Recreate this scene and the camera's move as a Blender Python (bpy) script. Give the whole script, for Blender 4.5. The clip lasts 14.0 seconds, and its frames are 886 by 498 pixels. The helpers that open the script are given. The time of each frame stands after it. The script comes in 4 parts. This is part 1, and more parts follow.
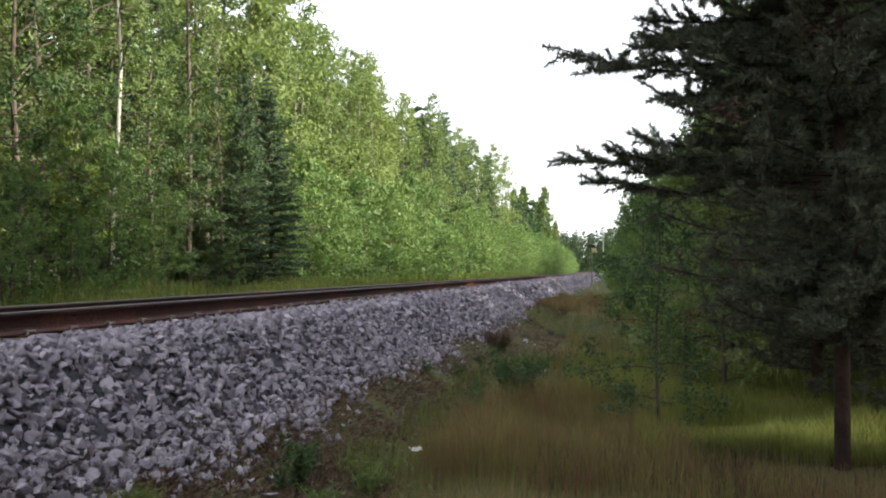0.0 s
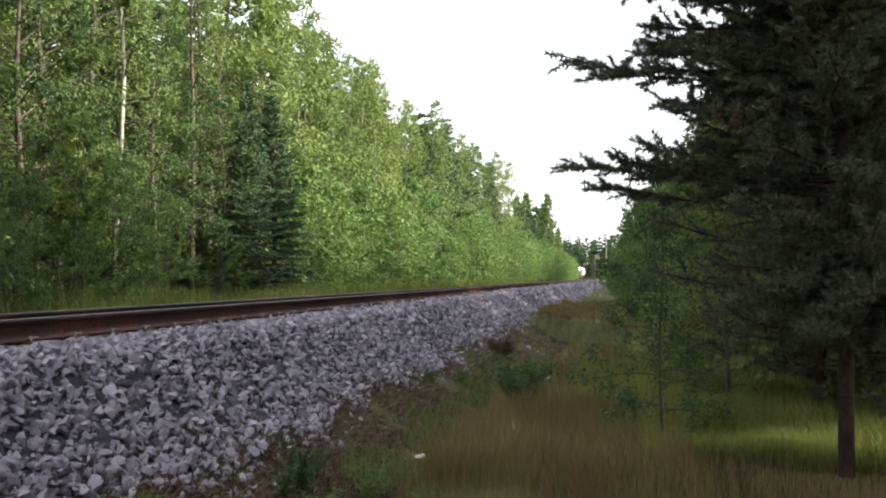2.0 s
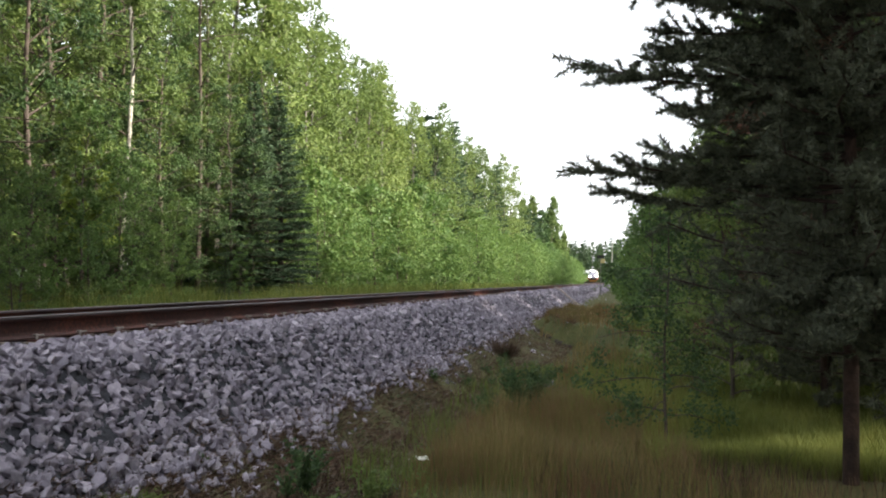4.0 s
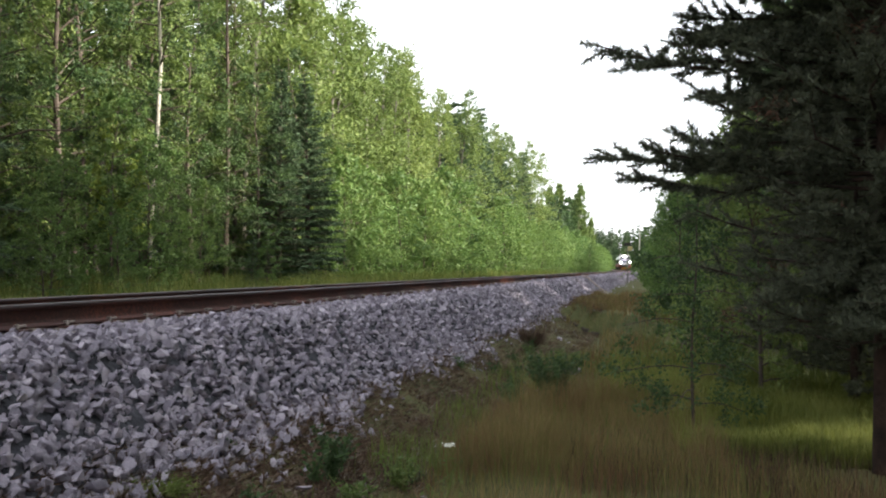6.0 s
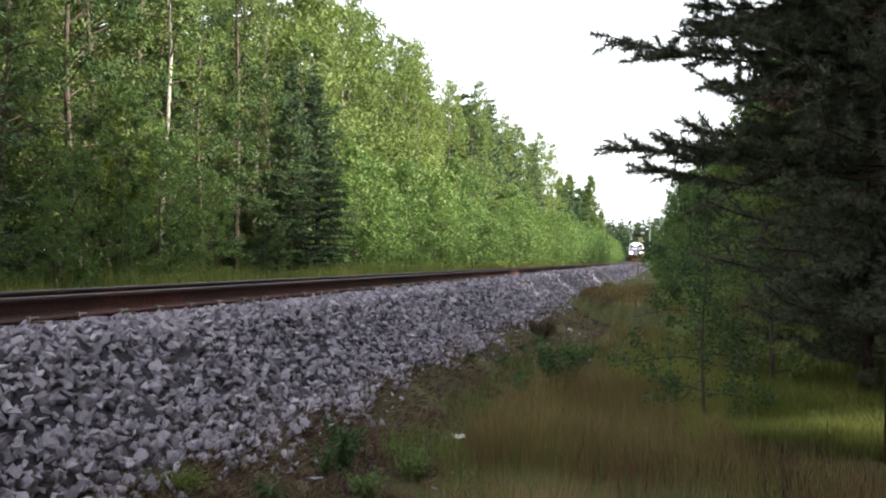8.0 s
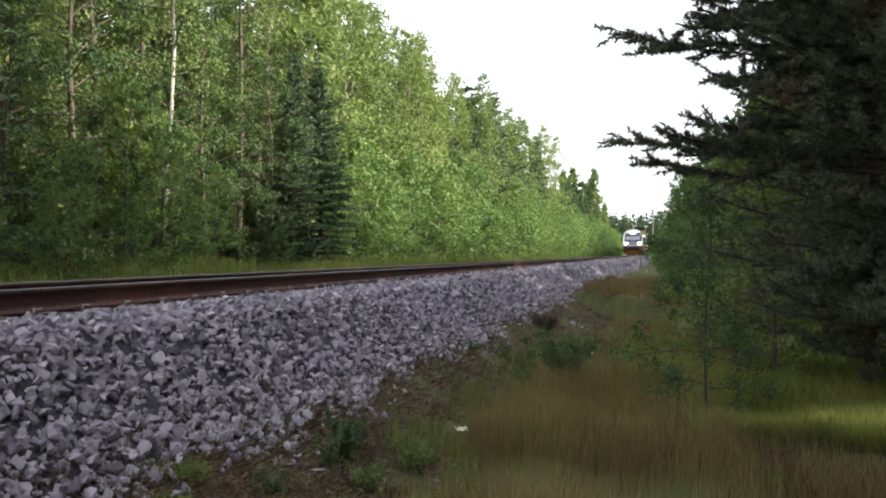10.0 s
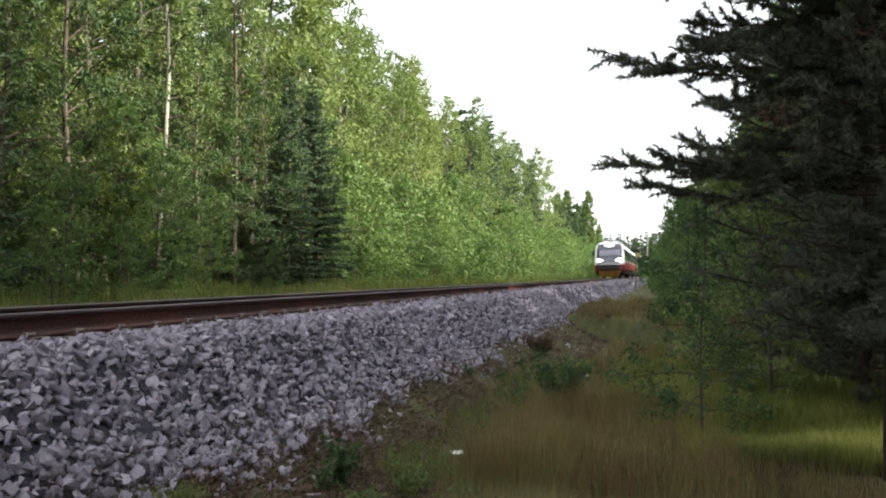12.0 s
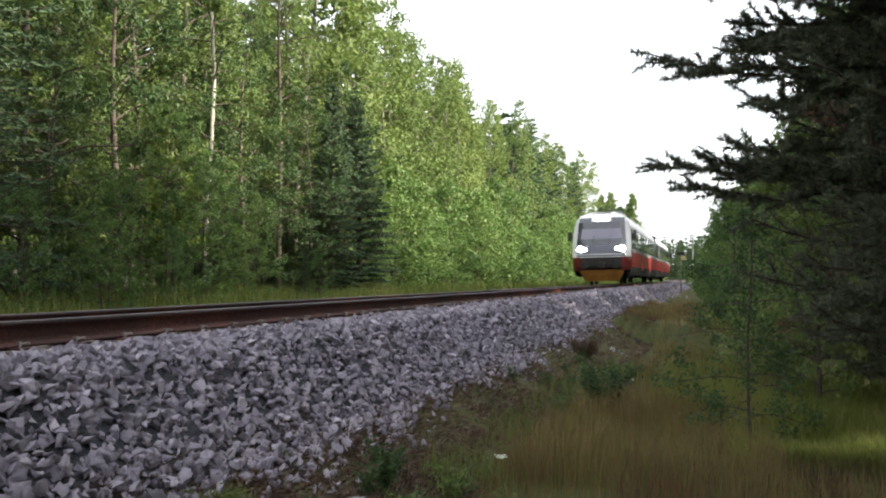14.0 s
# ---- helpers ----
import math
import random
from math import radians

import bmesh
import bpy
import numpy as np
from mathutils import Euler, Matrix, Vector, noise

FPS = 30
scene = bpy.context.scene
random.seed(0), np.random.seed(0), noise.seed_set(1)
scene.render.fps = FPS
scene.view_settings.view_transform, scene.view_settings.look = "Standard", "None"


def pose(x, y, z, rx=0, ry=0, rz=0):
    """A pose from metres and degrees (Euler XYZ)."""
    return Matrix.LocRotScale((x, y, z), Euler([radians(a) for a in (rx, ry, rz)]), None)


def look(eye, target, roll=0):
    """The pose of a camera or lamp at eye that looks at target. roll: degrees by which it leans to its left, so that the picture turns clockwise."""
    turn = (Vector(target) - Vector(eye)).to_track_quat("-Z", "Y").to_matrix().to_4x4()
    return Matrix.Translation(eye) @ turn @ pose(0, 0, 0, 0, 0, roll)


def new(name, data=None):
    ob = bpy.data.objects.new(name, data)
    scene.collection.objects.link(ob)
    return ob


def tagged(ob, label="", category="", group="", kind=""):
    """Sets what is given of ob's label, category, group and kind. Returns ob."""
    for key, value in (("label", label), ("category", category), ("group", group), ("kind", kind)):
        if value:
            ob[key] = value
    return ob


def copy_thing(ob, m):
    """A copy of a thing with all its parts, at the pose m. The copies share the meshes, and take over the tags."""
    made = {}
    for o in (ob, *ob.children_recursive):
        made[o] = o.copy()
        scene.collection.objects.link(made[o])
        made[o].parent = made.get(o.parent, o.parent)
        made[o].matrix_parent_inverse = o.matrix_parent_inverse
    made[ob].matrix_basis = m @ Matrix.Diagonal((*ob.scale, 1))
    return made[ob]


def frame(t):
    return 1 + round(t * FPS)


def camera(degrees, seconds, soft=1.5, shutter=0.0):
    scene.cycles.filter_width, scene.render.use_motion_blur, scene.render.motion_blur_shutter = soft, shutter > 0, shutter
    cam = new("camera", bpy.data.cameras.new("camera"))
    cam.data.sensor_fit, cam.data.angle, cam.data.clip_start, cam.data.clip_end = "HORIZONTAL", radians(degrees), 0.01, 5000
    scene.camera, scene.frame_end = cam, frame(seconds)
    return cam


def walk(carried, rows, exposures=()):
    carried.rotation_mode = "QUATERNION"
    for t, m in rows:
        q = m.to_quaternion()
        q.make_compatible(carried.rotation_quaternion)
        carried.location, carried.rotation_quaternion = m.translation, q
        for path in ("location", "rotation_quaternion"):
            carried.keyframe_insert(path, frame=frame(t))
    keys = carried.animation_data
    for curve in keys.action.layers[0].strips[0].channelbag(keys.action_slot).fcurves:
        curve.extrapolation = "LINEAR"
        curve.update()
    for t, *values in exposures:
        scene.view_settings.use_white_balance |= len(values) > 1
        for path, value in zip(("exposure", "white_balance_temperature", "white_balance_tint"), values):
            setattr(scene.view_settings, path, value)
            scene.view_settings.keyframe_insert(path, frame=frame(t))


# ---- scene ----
# Camera: standing beside a railway embankment; y runs along the track, x to its side away from the wood.
EYE = (0.0, 0.0, 1.5)
LENS = 48.0
cam = camera(LENS, 14.0, soft=2.0, shutter=0.5)
# seconds, tilt, lean, turn
TURNS = [
    (0.0, 91.24, 0.00, 9.86),
    (0.5, 90.96, 0.26, 9.65),
    (1.0, 91.13, 0.46, 9.97),
    (1.5, 91.35, 0.20, 9.92),
    (2.0, 91.63, 0.01, 10.03),
    (2.5, 91.35, -0.13, 9.90),
    (5.0, 91.97, -0.96, 10.60),
    (5.5, 91.82, -0.72, 10.98),
    (6.0, 91.01, -0.72, 11.86),
    (6.5, 90.77, -0.59, 12.30),
    (7.0, 90.73, -0.76, 12.21),
    (7.5, 90.88, -0.60, 12.51),
    (8.0, 90.52, -0.61, 12.44),
    (8.2, 90.24, -0.54, 12.33),
    (10.3, 90.03, -0.90, 12.75),
    (10.5, 89.96, -0.89, 12.89),
    (11.0, 90.63, -0.77, 12.55),
    (11.5, 91.00, -0.28, 12.54),
    (12.0, 91.41, -0.56, 12.31),
    (12.5, 91.69, -0.74, 13.22),
    (13.0, 92.01, -0.58, 13.71),
    (13.5, 92.00, -0.23, 14.49),
    (14.0, 91.61, -0.38, 14.80),
]
walk(cam, [(t, pose(*EYE, rx, ry, rz)) for t, rx, ry, rz in TURNS], exposures=((0.0, 0.92), (14.0, 0.92)))

# ---- light: a bright, thinly overcast sky and a soft low sun over the trees beside the camera ----
SUN_AZ, SUN_EL = radians(98), radians(37)  # clockwise from +y; above the horizon
world = bpy.data.worlds.new("sky")
scene.world = world
world.use_nodes = True
wn, wl = world.node_tree.nodes, world.node_tree.links
wn.clear()
sky = wn.new("ShaderNodeTexSky")
sky.sky_type, sky.sun_disc = "NISHITA", False
sky.sun_elevation, sky.sun_rotation = SUN_EL, SUN_AZ
sky.dust_density = 4.0
bg_sky, bg_cloud, both, wout = wn.new("ShaderNodeBackground"), wn.new("ShaderNodeBackground"), wn.new("ShaderNodeAddShader"), wn.new("ShaderNodeOutputWorld")
bg_sky.inputs["Strength"].default_value = 0.05
bg_cloud.inputs["Color"].default_value = (0.95, 0.98, 1.0, 1)
bg_cloud.inputs["Strength"].default_value = 0.95
wl.new(sky.outputs["Color"], bg_sky.inputs["Color"])
wl.new(bg_sky.outputs[0], both.inputs[0])
wl.new(bg_cloud.outputs[0], both.inputs[1])
wl.new(both.outputs[0], wout.inputs["Surface"])
sun_data = bpy.data.lights.new("sun", "SUN")
sun_data.energy, sun_data.angle, sun_data.color = 9.0, radians(5), (1.0, 0.93, 0.78)
sun = new("sun", sun_data)
sun.matrix_world = look((0, 0, 0), (-math.sin(SUN_AZ) * math.cos(SUN_EL), -math.cos(SUN_AZ) * math.cos(SUN_EL), -math.sin(SUN_EL)))


# ---- materials ----
def material(name):
    m = bpy.data.materials.new(name)
    m.use_nodes = True
    n, l = m.node_tree.nodes, m.node_tree.links
    return m, n, l, n["Principled BSDF"]


def ramp(n, stops):
    r = n.new("ShaderNodeValToRGB")
    e = r.color_ramp.elements
    while len(e) < len(stops):
        e.new(0.5)
    for k, (p, c) in zip(e, stops):
        k.position, k.color = p, (*c, 1)
    return r


def surface(name, stops, scale=8.0, rough=0.8, metal=0.0, bump=0.3, fine=60.0, depth=0.01, spec=0.5):
    """Two scales of noise mixed into a colour ramp, with a fine bump."""
    m, n, l, b = material(name)
    co = n.new("ShaderNodeTexCoord")
    a, f = n.new("ShaderNodeTexNoise"), n.new("ShaderNodeTexNoise")
    a.inputs["Scale"].default_value, a.inputs["Detail"].default_value = scale, 6
    f.inputs["Scale"].default_value, f.inputs["Detail"].default_value = fine, 4
    mix = n.new("ShaderNodeMix")
    mix.inputs["Factor"].default_value = 0.35
    l.new(co.outputs["Object"], a.inputs["Vector"])
    l.new(co.outputs["Object"], f.inputs["Vector"])
    l.new(a.outputs["Fac"], mix.inputs["A"])
    l.new(f.outputs["Fac"], mix.inputs["B"])
    r = ramp(n, stops)
    l.new(mix.outputs["Result"], r.inputs["Fac"])
    l.new(r.outputs["Color"], b.inputs["Base Color"])
    b.inputs["Roughness"].default_value, b.inputs["Metallic"].default_value = rough, metal
    b.inputs["Specular IOR Level"].default_value = spec
    if bump:
        bp = n.new("ShaderNodeBump")
        bp.inputs["Strength"].default_value, bp.inputs["Distance"].default_value = bump, depth
        l.new(f.outputs["Fac"], bp.inputs["Height"])
        l.new(bp.outputs["Normal"], b.inputs["Normal"])
    return m


def pieces(name, stops, rough=0.9, spec=0.3, thin=0.0, patch=0.0, island=True, grain=0.0, field=0.0):
    """For many small pieces: colour by the piece, drifting from tree to tree; thin pieces let light through."""
    m, n, l, b = material(name)
    g, o = n.new("ShaderNodeNewGeometry"), n.new("ShaderNodeObjectInfo")
    r = ramp(n, stops)
    fac = g.outputs["Random Per Island"] if island else o.outputs["Random"]
    if patch:
        mx = n.new("ShaderNodeMix")
        mx.inputs["Factor"].default_value = patch
        l.new(fac, mx.inputs["A"])
        l.new(o.outputs["Random"], mx.inputs["B"])
        fac = mx.outputs["Result"]
    if field:
        co, t, mx = n.new("ShaderNodeTexCoord"), n.new("ShaderNodeTexNoise"), n.new("ShaderNodeMix")
        t.inputs["Scale"].default_value, t.inputs["Detail"].default_value = 1.3, 4
        mp = n.new("ShaderNodeMapRange")
        mp.inputs["From Min"].default_value, mp.inputs["From Max"].default_value = 0.3, 0.7
        mx.inputs["Factor"].default_value = field
        l.new(co.outputs["Object"], t.inputs["Vector"])
        l.new(t.outputs["Fac"], mp.inputs["Value"])
        l.new(fac, mx.inputs["A"])
        l.new(mp.outputs["Result"], mx.inputs["B"])
        fac = mx.outputs["Result"]
    if grain:
        co, t, mx = n.new("ShaderNodeTexCoord"), n.new("ShaderNodeTexNoise"), n.new("ShaderNodeMix")
        t.inputs["Scale"].default_value, t.inputs["Detail"].default_value = 55, 8
        t.inputs["Roughness"].default_value = 0.75
        mx.inputs["Factor"].default_value = grain
        l.new(co.outputs["Object"], t.inputs["Vector"])
        l.new(fac, mx.inputs["A"])
        l.new(t.outputs["Fac"], mx.inputs["B"])
        fac = mx.outputs["Result"]
        bp = n.new("ShaderNodeBump")
        bp.inputs["Strength"].default_value, bp.inputs["Distance"].default_value = 0.9, 0.015
        l.new(t.outputs["Fac"], bp.inputs["Height"])
        l.new(bp.outputs["Normal"], b.inputs["Normal"])
    l.new(fac, r.inputs["Fac"])
    l.new(r.outputs["Color"], b.inputs["Base Color"])
    b.inputs["Roughness"].default_value = rough
    b.inputs["Specular IOR Level"].default_value = spec
    if thin:
        tr, ms, out = n.new("ShaderNodeBsdfTranslucent"), n.new("ShaderNodeMixShader"), n["Material Output"]
        l.new(r.outputs["Color"], tr.inputs["Color"])
        ms.inputs["Fac"].default_value = thin
        l.new(b.outputs[0], ms.inputs[1])
        l.new(tr.outputs[0], ms.inputs[2])
        l.new(ms.outputs[0], out.inputs["Surface"])
    return m


def plain(name, colour, rough=0.5, metal=0.0, glow=0.0, coat=0.0):
    m, n, l, b = material(name)
    b.inputs["Base Color"].default_value = (*colour, 1)
    b.inputs["Roughness"].default_value, b.inputs["Metallic"].default_value = rough, metal
    b.inputs["Coat Weight"].default_value = coat
    if glow:
        b.inputs["Emission Color"].default_value = (1.0, 0.97, 0.9, 1)
        b.inputs["Emission Strength"].default_value = glow
    return m


M_LEAF = pieces("birch leaves", [(0, (0.062, 0.1, 0.028)), (0.5, (0.125, 0.18, 0.045)), (1, (0.21, 0.26, 0.07))], 0.6, 0.4, 0.4, 0.45)
M_LEAF_YOUNG = pieces("young aspen leaves", [(0, (0.055, 0.11, 0.03)), (0.5, (0.105, 0.18, 0.045)), (1, (0.18, 0.255, 0.068))], 0.55, 0.4, 0.45, 0.3)
M_LEAF_DARK = pieces("alder leaves", [(0, (0.028, 0.058, 0.02)), (0.6, (0.055, 0.1, 0.03)), (1, (0.09, 0.145, 0.042))], 0.6, 0.4, 0.35, 0.3)
M_LEAF_BRIGHT = pieces("bright rowan leaves", [(0, (0.11, 0.17, 0.03)), (0.5, (0.19, 0.26, 0.045)), (1, (0.28, 0.34, 0.07))], 0.55, 0.4, 0.45)
M_SPRUCE = pieces("spruce needles", [(0, (0.03, 0.056, 0.03)), (0.6, (0.056, 0.096, 0.046)), (1, (0.09, 0.135, 0.06))], 0.7, 0.3, 0.12, 0.3)
M_PINE = pieces("pine needles", [(0, (0.046, 0.055, 0.038)), (0.6, (0.088, 0.098, 0.06)), (1, (0.135, 0.145, 0.082))], 0.65, 0.3, 0.2, 0.2)
M_PINE_DEAD = pieces("withered needles", [(0, (0.07, 0.032, 0.024)), (1, (0.12, 0.06, 0.04))], 0.8, 0.2, 0.1)
M_BARK = surface("grey bark", [(0.3, (0.035, 0.028, 0.024)), (0.7, (0.12, 0.095, 0.08))], 6, 0.95, 0, 0.8, 30, 0.02, 0.2)
M_BARK_PINE = surface("red pine bark", [(0.32, (0.014, 0.01, 0.009)), (0.5, (0.032, 0.02, 0.016)), (0.68, (0.06, 0.036, 0.026))], 5, 0.95, 0, 0.8, 26, 0.02, 0.2)
M_BARK_BIRCH = surface("white birch bark", [(0.36, (0.06, 0.05, 0.045)), (0.47, (0.33, 0.31, 0.27)), (0.72, (0.55, 0.52, 0.46))], 3.0, 0.8, 0, 0.3, 14, 0.01, 0.3)
M_BARK_GREY = surface("grey birch bark", [(0.3, (0.07, 0.06, 0.055)), (0.7, (0.26, 0.24, 0.21))], 3.0, 0.85, 0, 0.3, 14, 0.01, 0.3)
STONE_STOPS = [(0, (0.1, 0.09, 0.112)), (0.3, (0.215, 0.193, 0.235)), (0.6, (0.345, 0.308, 0.362)), (0.84, (0.55, 0.495, 0.55)), (0.92, (0.36, 0.25, 0.19)), (1, (0.26, 0.13, 0.1))]
M_STONE = pieces("crushed granite", STONE_STOPS, 0.9, 0.25, 0, 0, True, 0.58)
M_STONE_ONE = pieces("crushed granite chips", STONE_STOPS, 0.9, 0.25, 0, 0, False, 0.58)
# near black: the shade in the gaps between stones is put into this colour
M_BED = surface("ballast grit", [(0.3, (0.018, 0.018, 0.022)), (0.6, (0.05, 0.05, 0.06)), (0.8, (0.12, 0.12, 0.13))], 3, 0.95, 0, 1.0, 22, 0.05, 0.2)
M_SOIL = surface("mossy soil", [(0.3, (0.03, 0.03, 0.012)), (0.5, (0.06, 0.065, 0.02)), (0.7, (0.11, 0.085, 0.04))], 0.7, 0.95, 0, 0.8, 18, 0.04, 0.2)
M_RAIL = surface("rusty rail steel", [(0.38, (0.034, 0.015, 0.014)), (0.5, (0.075, 0.027, 0.021)), (0.61, (0.2, 0.063, 0.037))], 0.6, 0.75, 0.1, 0.3, 40, 0.004)
M_RAIL_TOP = surface("polished rail head", [(0.3, (0.06, 0.05, 0.055)), (0.7, (0.12, 0.105, 0.11))], 2, 0.5, 0.4, 0.05, 60, 0.002)
M_SLEEPER = surface("weathered sleeper", [(0.3, (0.09, 0.07, 0.055)), (0.7, (0.24, 0.2, 0.17))], 4, 0.9, 0, 0.5, 30, 0.01)
M_CLIP = surface("rail clip steel", [(0.3, (0.12, 0.1, 0.09)), (0.7, (0.3, 0.26, 0.23))], 10, 0.7, 0.3, 0.2)
M_GRASS = pieces("green grass", [(0, (0.07, 0.1, 0.022)), (0.6, (0.14, 0.175, 0.04)), (1, (0.25, 0.25, 0.08))], 0.7, 0.3, 0.4, field=0.5)
# a lighter copy of the green grass: sunlight put into the colour
M_GRASS_SUNLIT = pieces("bright grass", [(0, (0.08, 0.1, 0.024)), (0.5, (0.175, 0.2, 0.044)), (1, (0.29, 0.29, 0.08))], 0.6, 0.3, 0.45, field=0.6)
M_GRASS_DRY = pieces("dry bent grass", [(0, (0.13, 0.062, 0.04)), (0.35, (0.19, 0.115, 0.058)), (0.6, (0.14, 0.13, 0.042)), (0.8, (0.28, 0.19, 0.085)), (1, (0.34, 0.25, 0.12))], 0.8, 0.3, 0.35, field=0.6)
M_HEATH = pieces("brown heather", [(0, (0.05, 0.03, 0.022)), (0.5, (0.1, 0.062, 0.044)), (0.8, (0.19, 0.13, 0.09)), (1, (0.22, 0.2, 0.17))], 0.9, 0.2, 0.2)
M_STEM_BROWN = pieces("brown litter", [(0, (0.03, 0.018, 0.012)), (0.6, (0.07, 0.044, 0.028)), (1, (0.12, 0.09, 0.05))], 0.9, 0.2, 0.2)
# soil colour darkened to carry the shadow under the bank's edge
M_SCARP_SHADE = surface("dark peaty soil", [(0.3, (0.012, 0.009, 0.008)), (0.7, (0.04, 0.028, 0.022))], 6, 0.95, 0, 0.9, 30, 0.03, 0.2)
M_FLOWER = pieces("yarrow flower", [(0, (0.7, 0.7, 0.62)), (1, (0.85, 0.85, 0.78))], 0.7, 0.3, 0.2)


# ---- mesh helpers ----
class Geo:
    """Gathers vertices and faces of one mesh."""

    def __init__(self):
        self.v, self.f, self.n = [], [], 0

    def add(self, verts, faces):
        verts = np.asarray(verts, dtype=float).reshape(-1, 3)
        self.v.append(verts)
        k = self.n
        self.f.extend([tuple(i + k for i in f) for f in faces])
        self.n += len(verts)
        return self

    def quads(self, corners):
        """corners: (count, k, 3): loose faces of k corners."""
        c, k = corners.shape[0], corners.shape[1]
        self.v.append(corners.reshape(-1, 3))
        self.f.extend(map(tuple, (np.arange(c * k) + self.n).reshape(c, k).tolist()))
        self.n += c * k
        return self

    def mesh(self, name, mat, smooth=False):
        me = bpy.data.meshes.new(name)
        me.from_pydata(np.concatenate(self.v).tolist(), [], self.f)
        me.materials.append(mat)
        if smooth:
            me.polygons.foreach_set("use_smooth", [True] * len(me.polygons))
        me.update()
        return me


def piece(name, geo, mat, parent=None, label="", smooth=False):
    """One mesh object, under a thing or under a part."""
    ob = new(name, geo if isinstance(geo, bpy.types.Mesh) else geo.mesh(name, mat, smooth))
    ob.parent = parent
    if label:
        ob["label"] = label
    return ob


def tube(path, radii, n=6):
    path = np.asarray(path, dtype=float)
    d = np.gradient(path, axis=0)
    d /= np.linalg.norm(d, axis=1)[:, None] + 1e-9
    ref = np.array((0.31, 0.95, 0.05)) if abs(d[0][2]) > 0.7 else np.array((0, 0, 1.0))
    a = np.cross(d, ref)
    a /= np.linalg.norm(a, axis=1)[:, None] + 1e-9
    b = np.cross(d, a)
    ang = np.arange(n) * 2 * math.pi / n
    v = path[:, None] + (a[:, None] * np.cos(ang)[None, :, None] + b[:, None] * np.sin(ang)[None, :, None]) * np.asarray(radii)[:, None, None]
    f = []
    for i in range(len(path) - 1):
        for j in range(n):
            k = (j + 1) % n
            f.append((i * n + j, i * n + k, (i + 1) * n + k, (i + 1) * n + j))
    f.append(tuple(range((len(path) - 1) * n, len(path) * n)))
    return v.reshape(-1, 3), f


def box(x0, x1, y0, y1, z0, z1, bevel=0.0):
    bm = bmesh.new()
    bmesh.ops.create_cube(bm, size=1)
    for v in bm.verts:
        v.co = ((x0 + x1) / 2 + v.co.x * (x1 - x0), (y0 + y1) / 2 + v.co.y * (y1 - y0), (z0 + z1) / 2 + v.co.z * (z1 - z0))
    if bevel:
        bmesh.ops.bevel(bm, geom=bm.edges[:], offset=bevel, segments=2, affect="EDGES", profile=0.6)
    bm.verts.index_update()
    out = [tuple(v.co) for v in bm.verts], [tuple(v.index for v in f.verts) for f in bm.faces]
    bm.free()
    return out


def unit(v):
    return v / (np.linalg.norm(v, axis=-1, keepdims=True) + 1e-9)


def leaves(geo, at, size, rng, up=0.5, slim=0.55, jitter=0.35):
    """Loose pointed leaves round the points at."""
    n = len(at)
    nrm = unit(rng.normal(size=(n, 3)) + np.array((0, 0, up)))
    a = unit(np.cross(nrm, rng.normal(size=(n, 3))))
    b = np.cross(nrm, a)
    s = size * (1 + jitter * rng.uniform(-1, 1, (n, 1)))
    bend = nrm * s * 0.12
    geo.quads(np.stack([at - a * s * 0.5, at + b * s * slim * 0.5 - bend, at + a * s * 0.5, at - b * s * slim * 0.5 - bend], 1))


def needles(geo, base, way, length, width, rng):
    """Slim triangles that grow from base along way."""
    n = len(base)
    side = unit(np.cross(way, rng.normal(size=(n, 3)))) * width / 2
    ln = length * rng.uniform(0.7, 1.15, (n, 1))
    geo.quads(np.stack([base - side, base + side, base + way * ln], 1))


# ---- the line of the track and the lie of the land ----
MID = -5.2        # the track's middle, beside the camera
RAIL_Z = 1.19     # top of the near rail
CANT = 1.7        # degrees by which the track leans from the camera


def track_x(y):
    """The track runs straight, then bends away to the side of the wood."""
    return MID + 0.0035 * max(0.0, y) - max(0.0, y - 155.0) ** 2 / 4200.0


def swell(x, y):
    return 0.10 * noise.noise((x * 0.35, y * 0.35, 3.1)) + 0.04 * noise.noise((x * 1.3, y * 1.3, 7.7))


def profile(u):
    """Height of the ground at u metres from the track's middle."""
    pts = ((-400, 4.0), (-60, 1.6), (-16, 0.9), (-9, 0.72), (-5, 0.62), (-3.3, 0.5), (-2.2, 0.4), (2.2, 0.3), (2.55, 0.42), (2.75, 0.37), (3.1, 0.17), (3.6, 0.05), (6, -0.02), (10, 0.0), (30, 0.5), (400, 4.0))
    return float(np.interp(u, [p[0] for p in pts], [p[1] for p in pts]))


def step(a):
    a = min(1.0, max(0.0, a))
    return a * a * (3 - 2 * a)


def land(x, y):
    u = x - track_x(y)
    s = swell(x, y) if abs(u) > 2.4 else 0
    bank = 0.12 * math.exp(-((y - 3.6) / 2.4) ** 2 - ((u - 3.3) / 0.5) ** 2)
    if 18 < y < 46 and 2.4 < u < 7.5:  # a berm with a scarp at its near end
        edge = 26.0 - 2.98 * (u - 2.76)
        bank += 0.5 * step((y - edge) / 0.6) * step((u - 2.6) / 0.7) * (1 - step((y - 36) / 9)) * (1 - step((u - 5) / 2.2))
    return profile(u) + s + bank


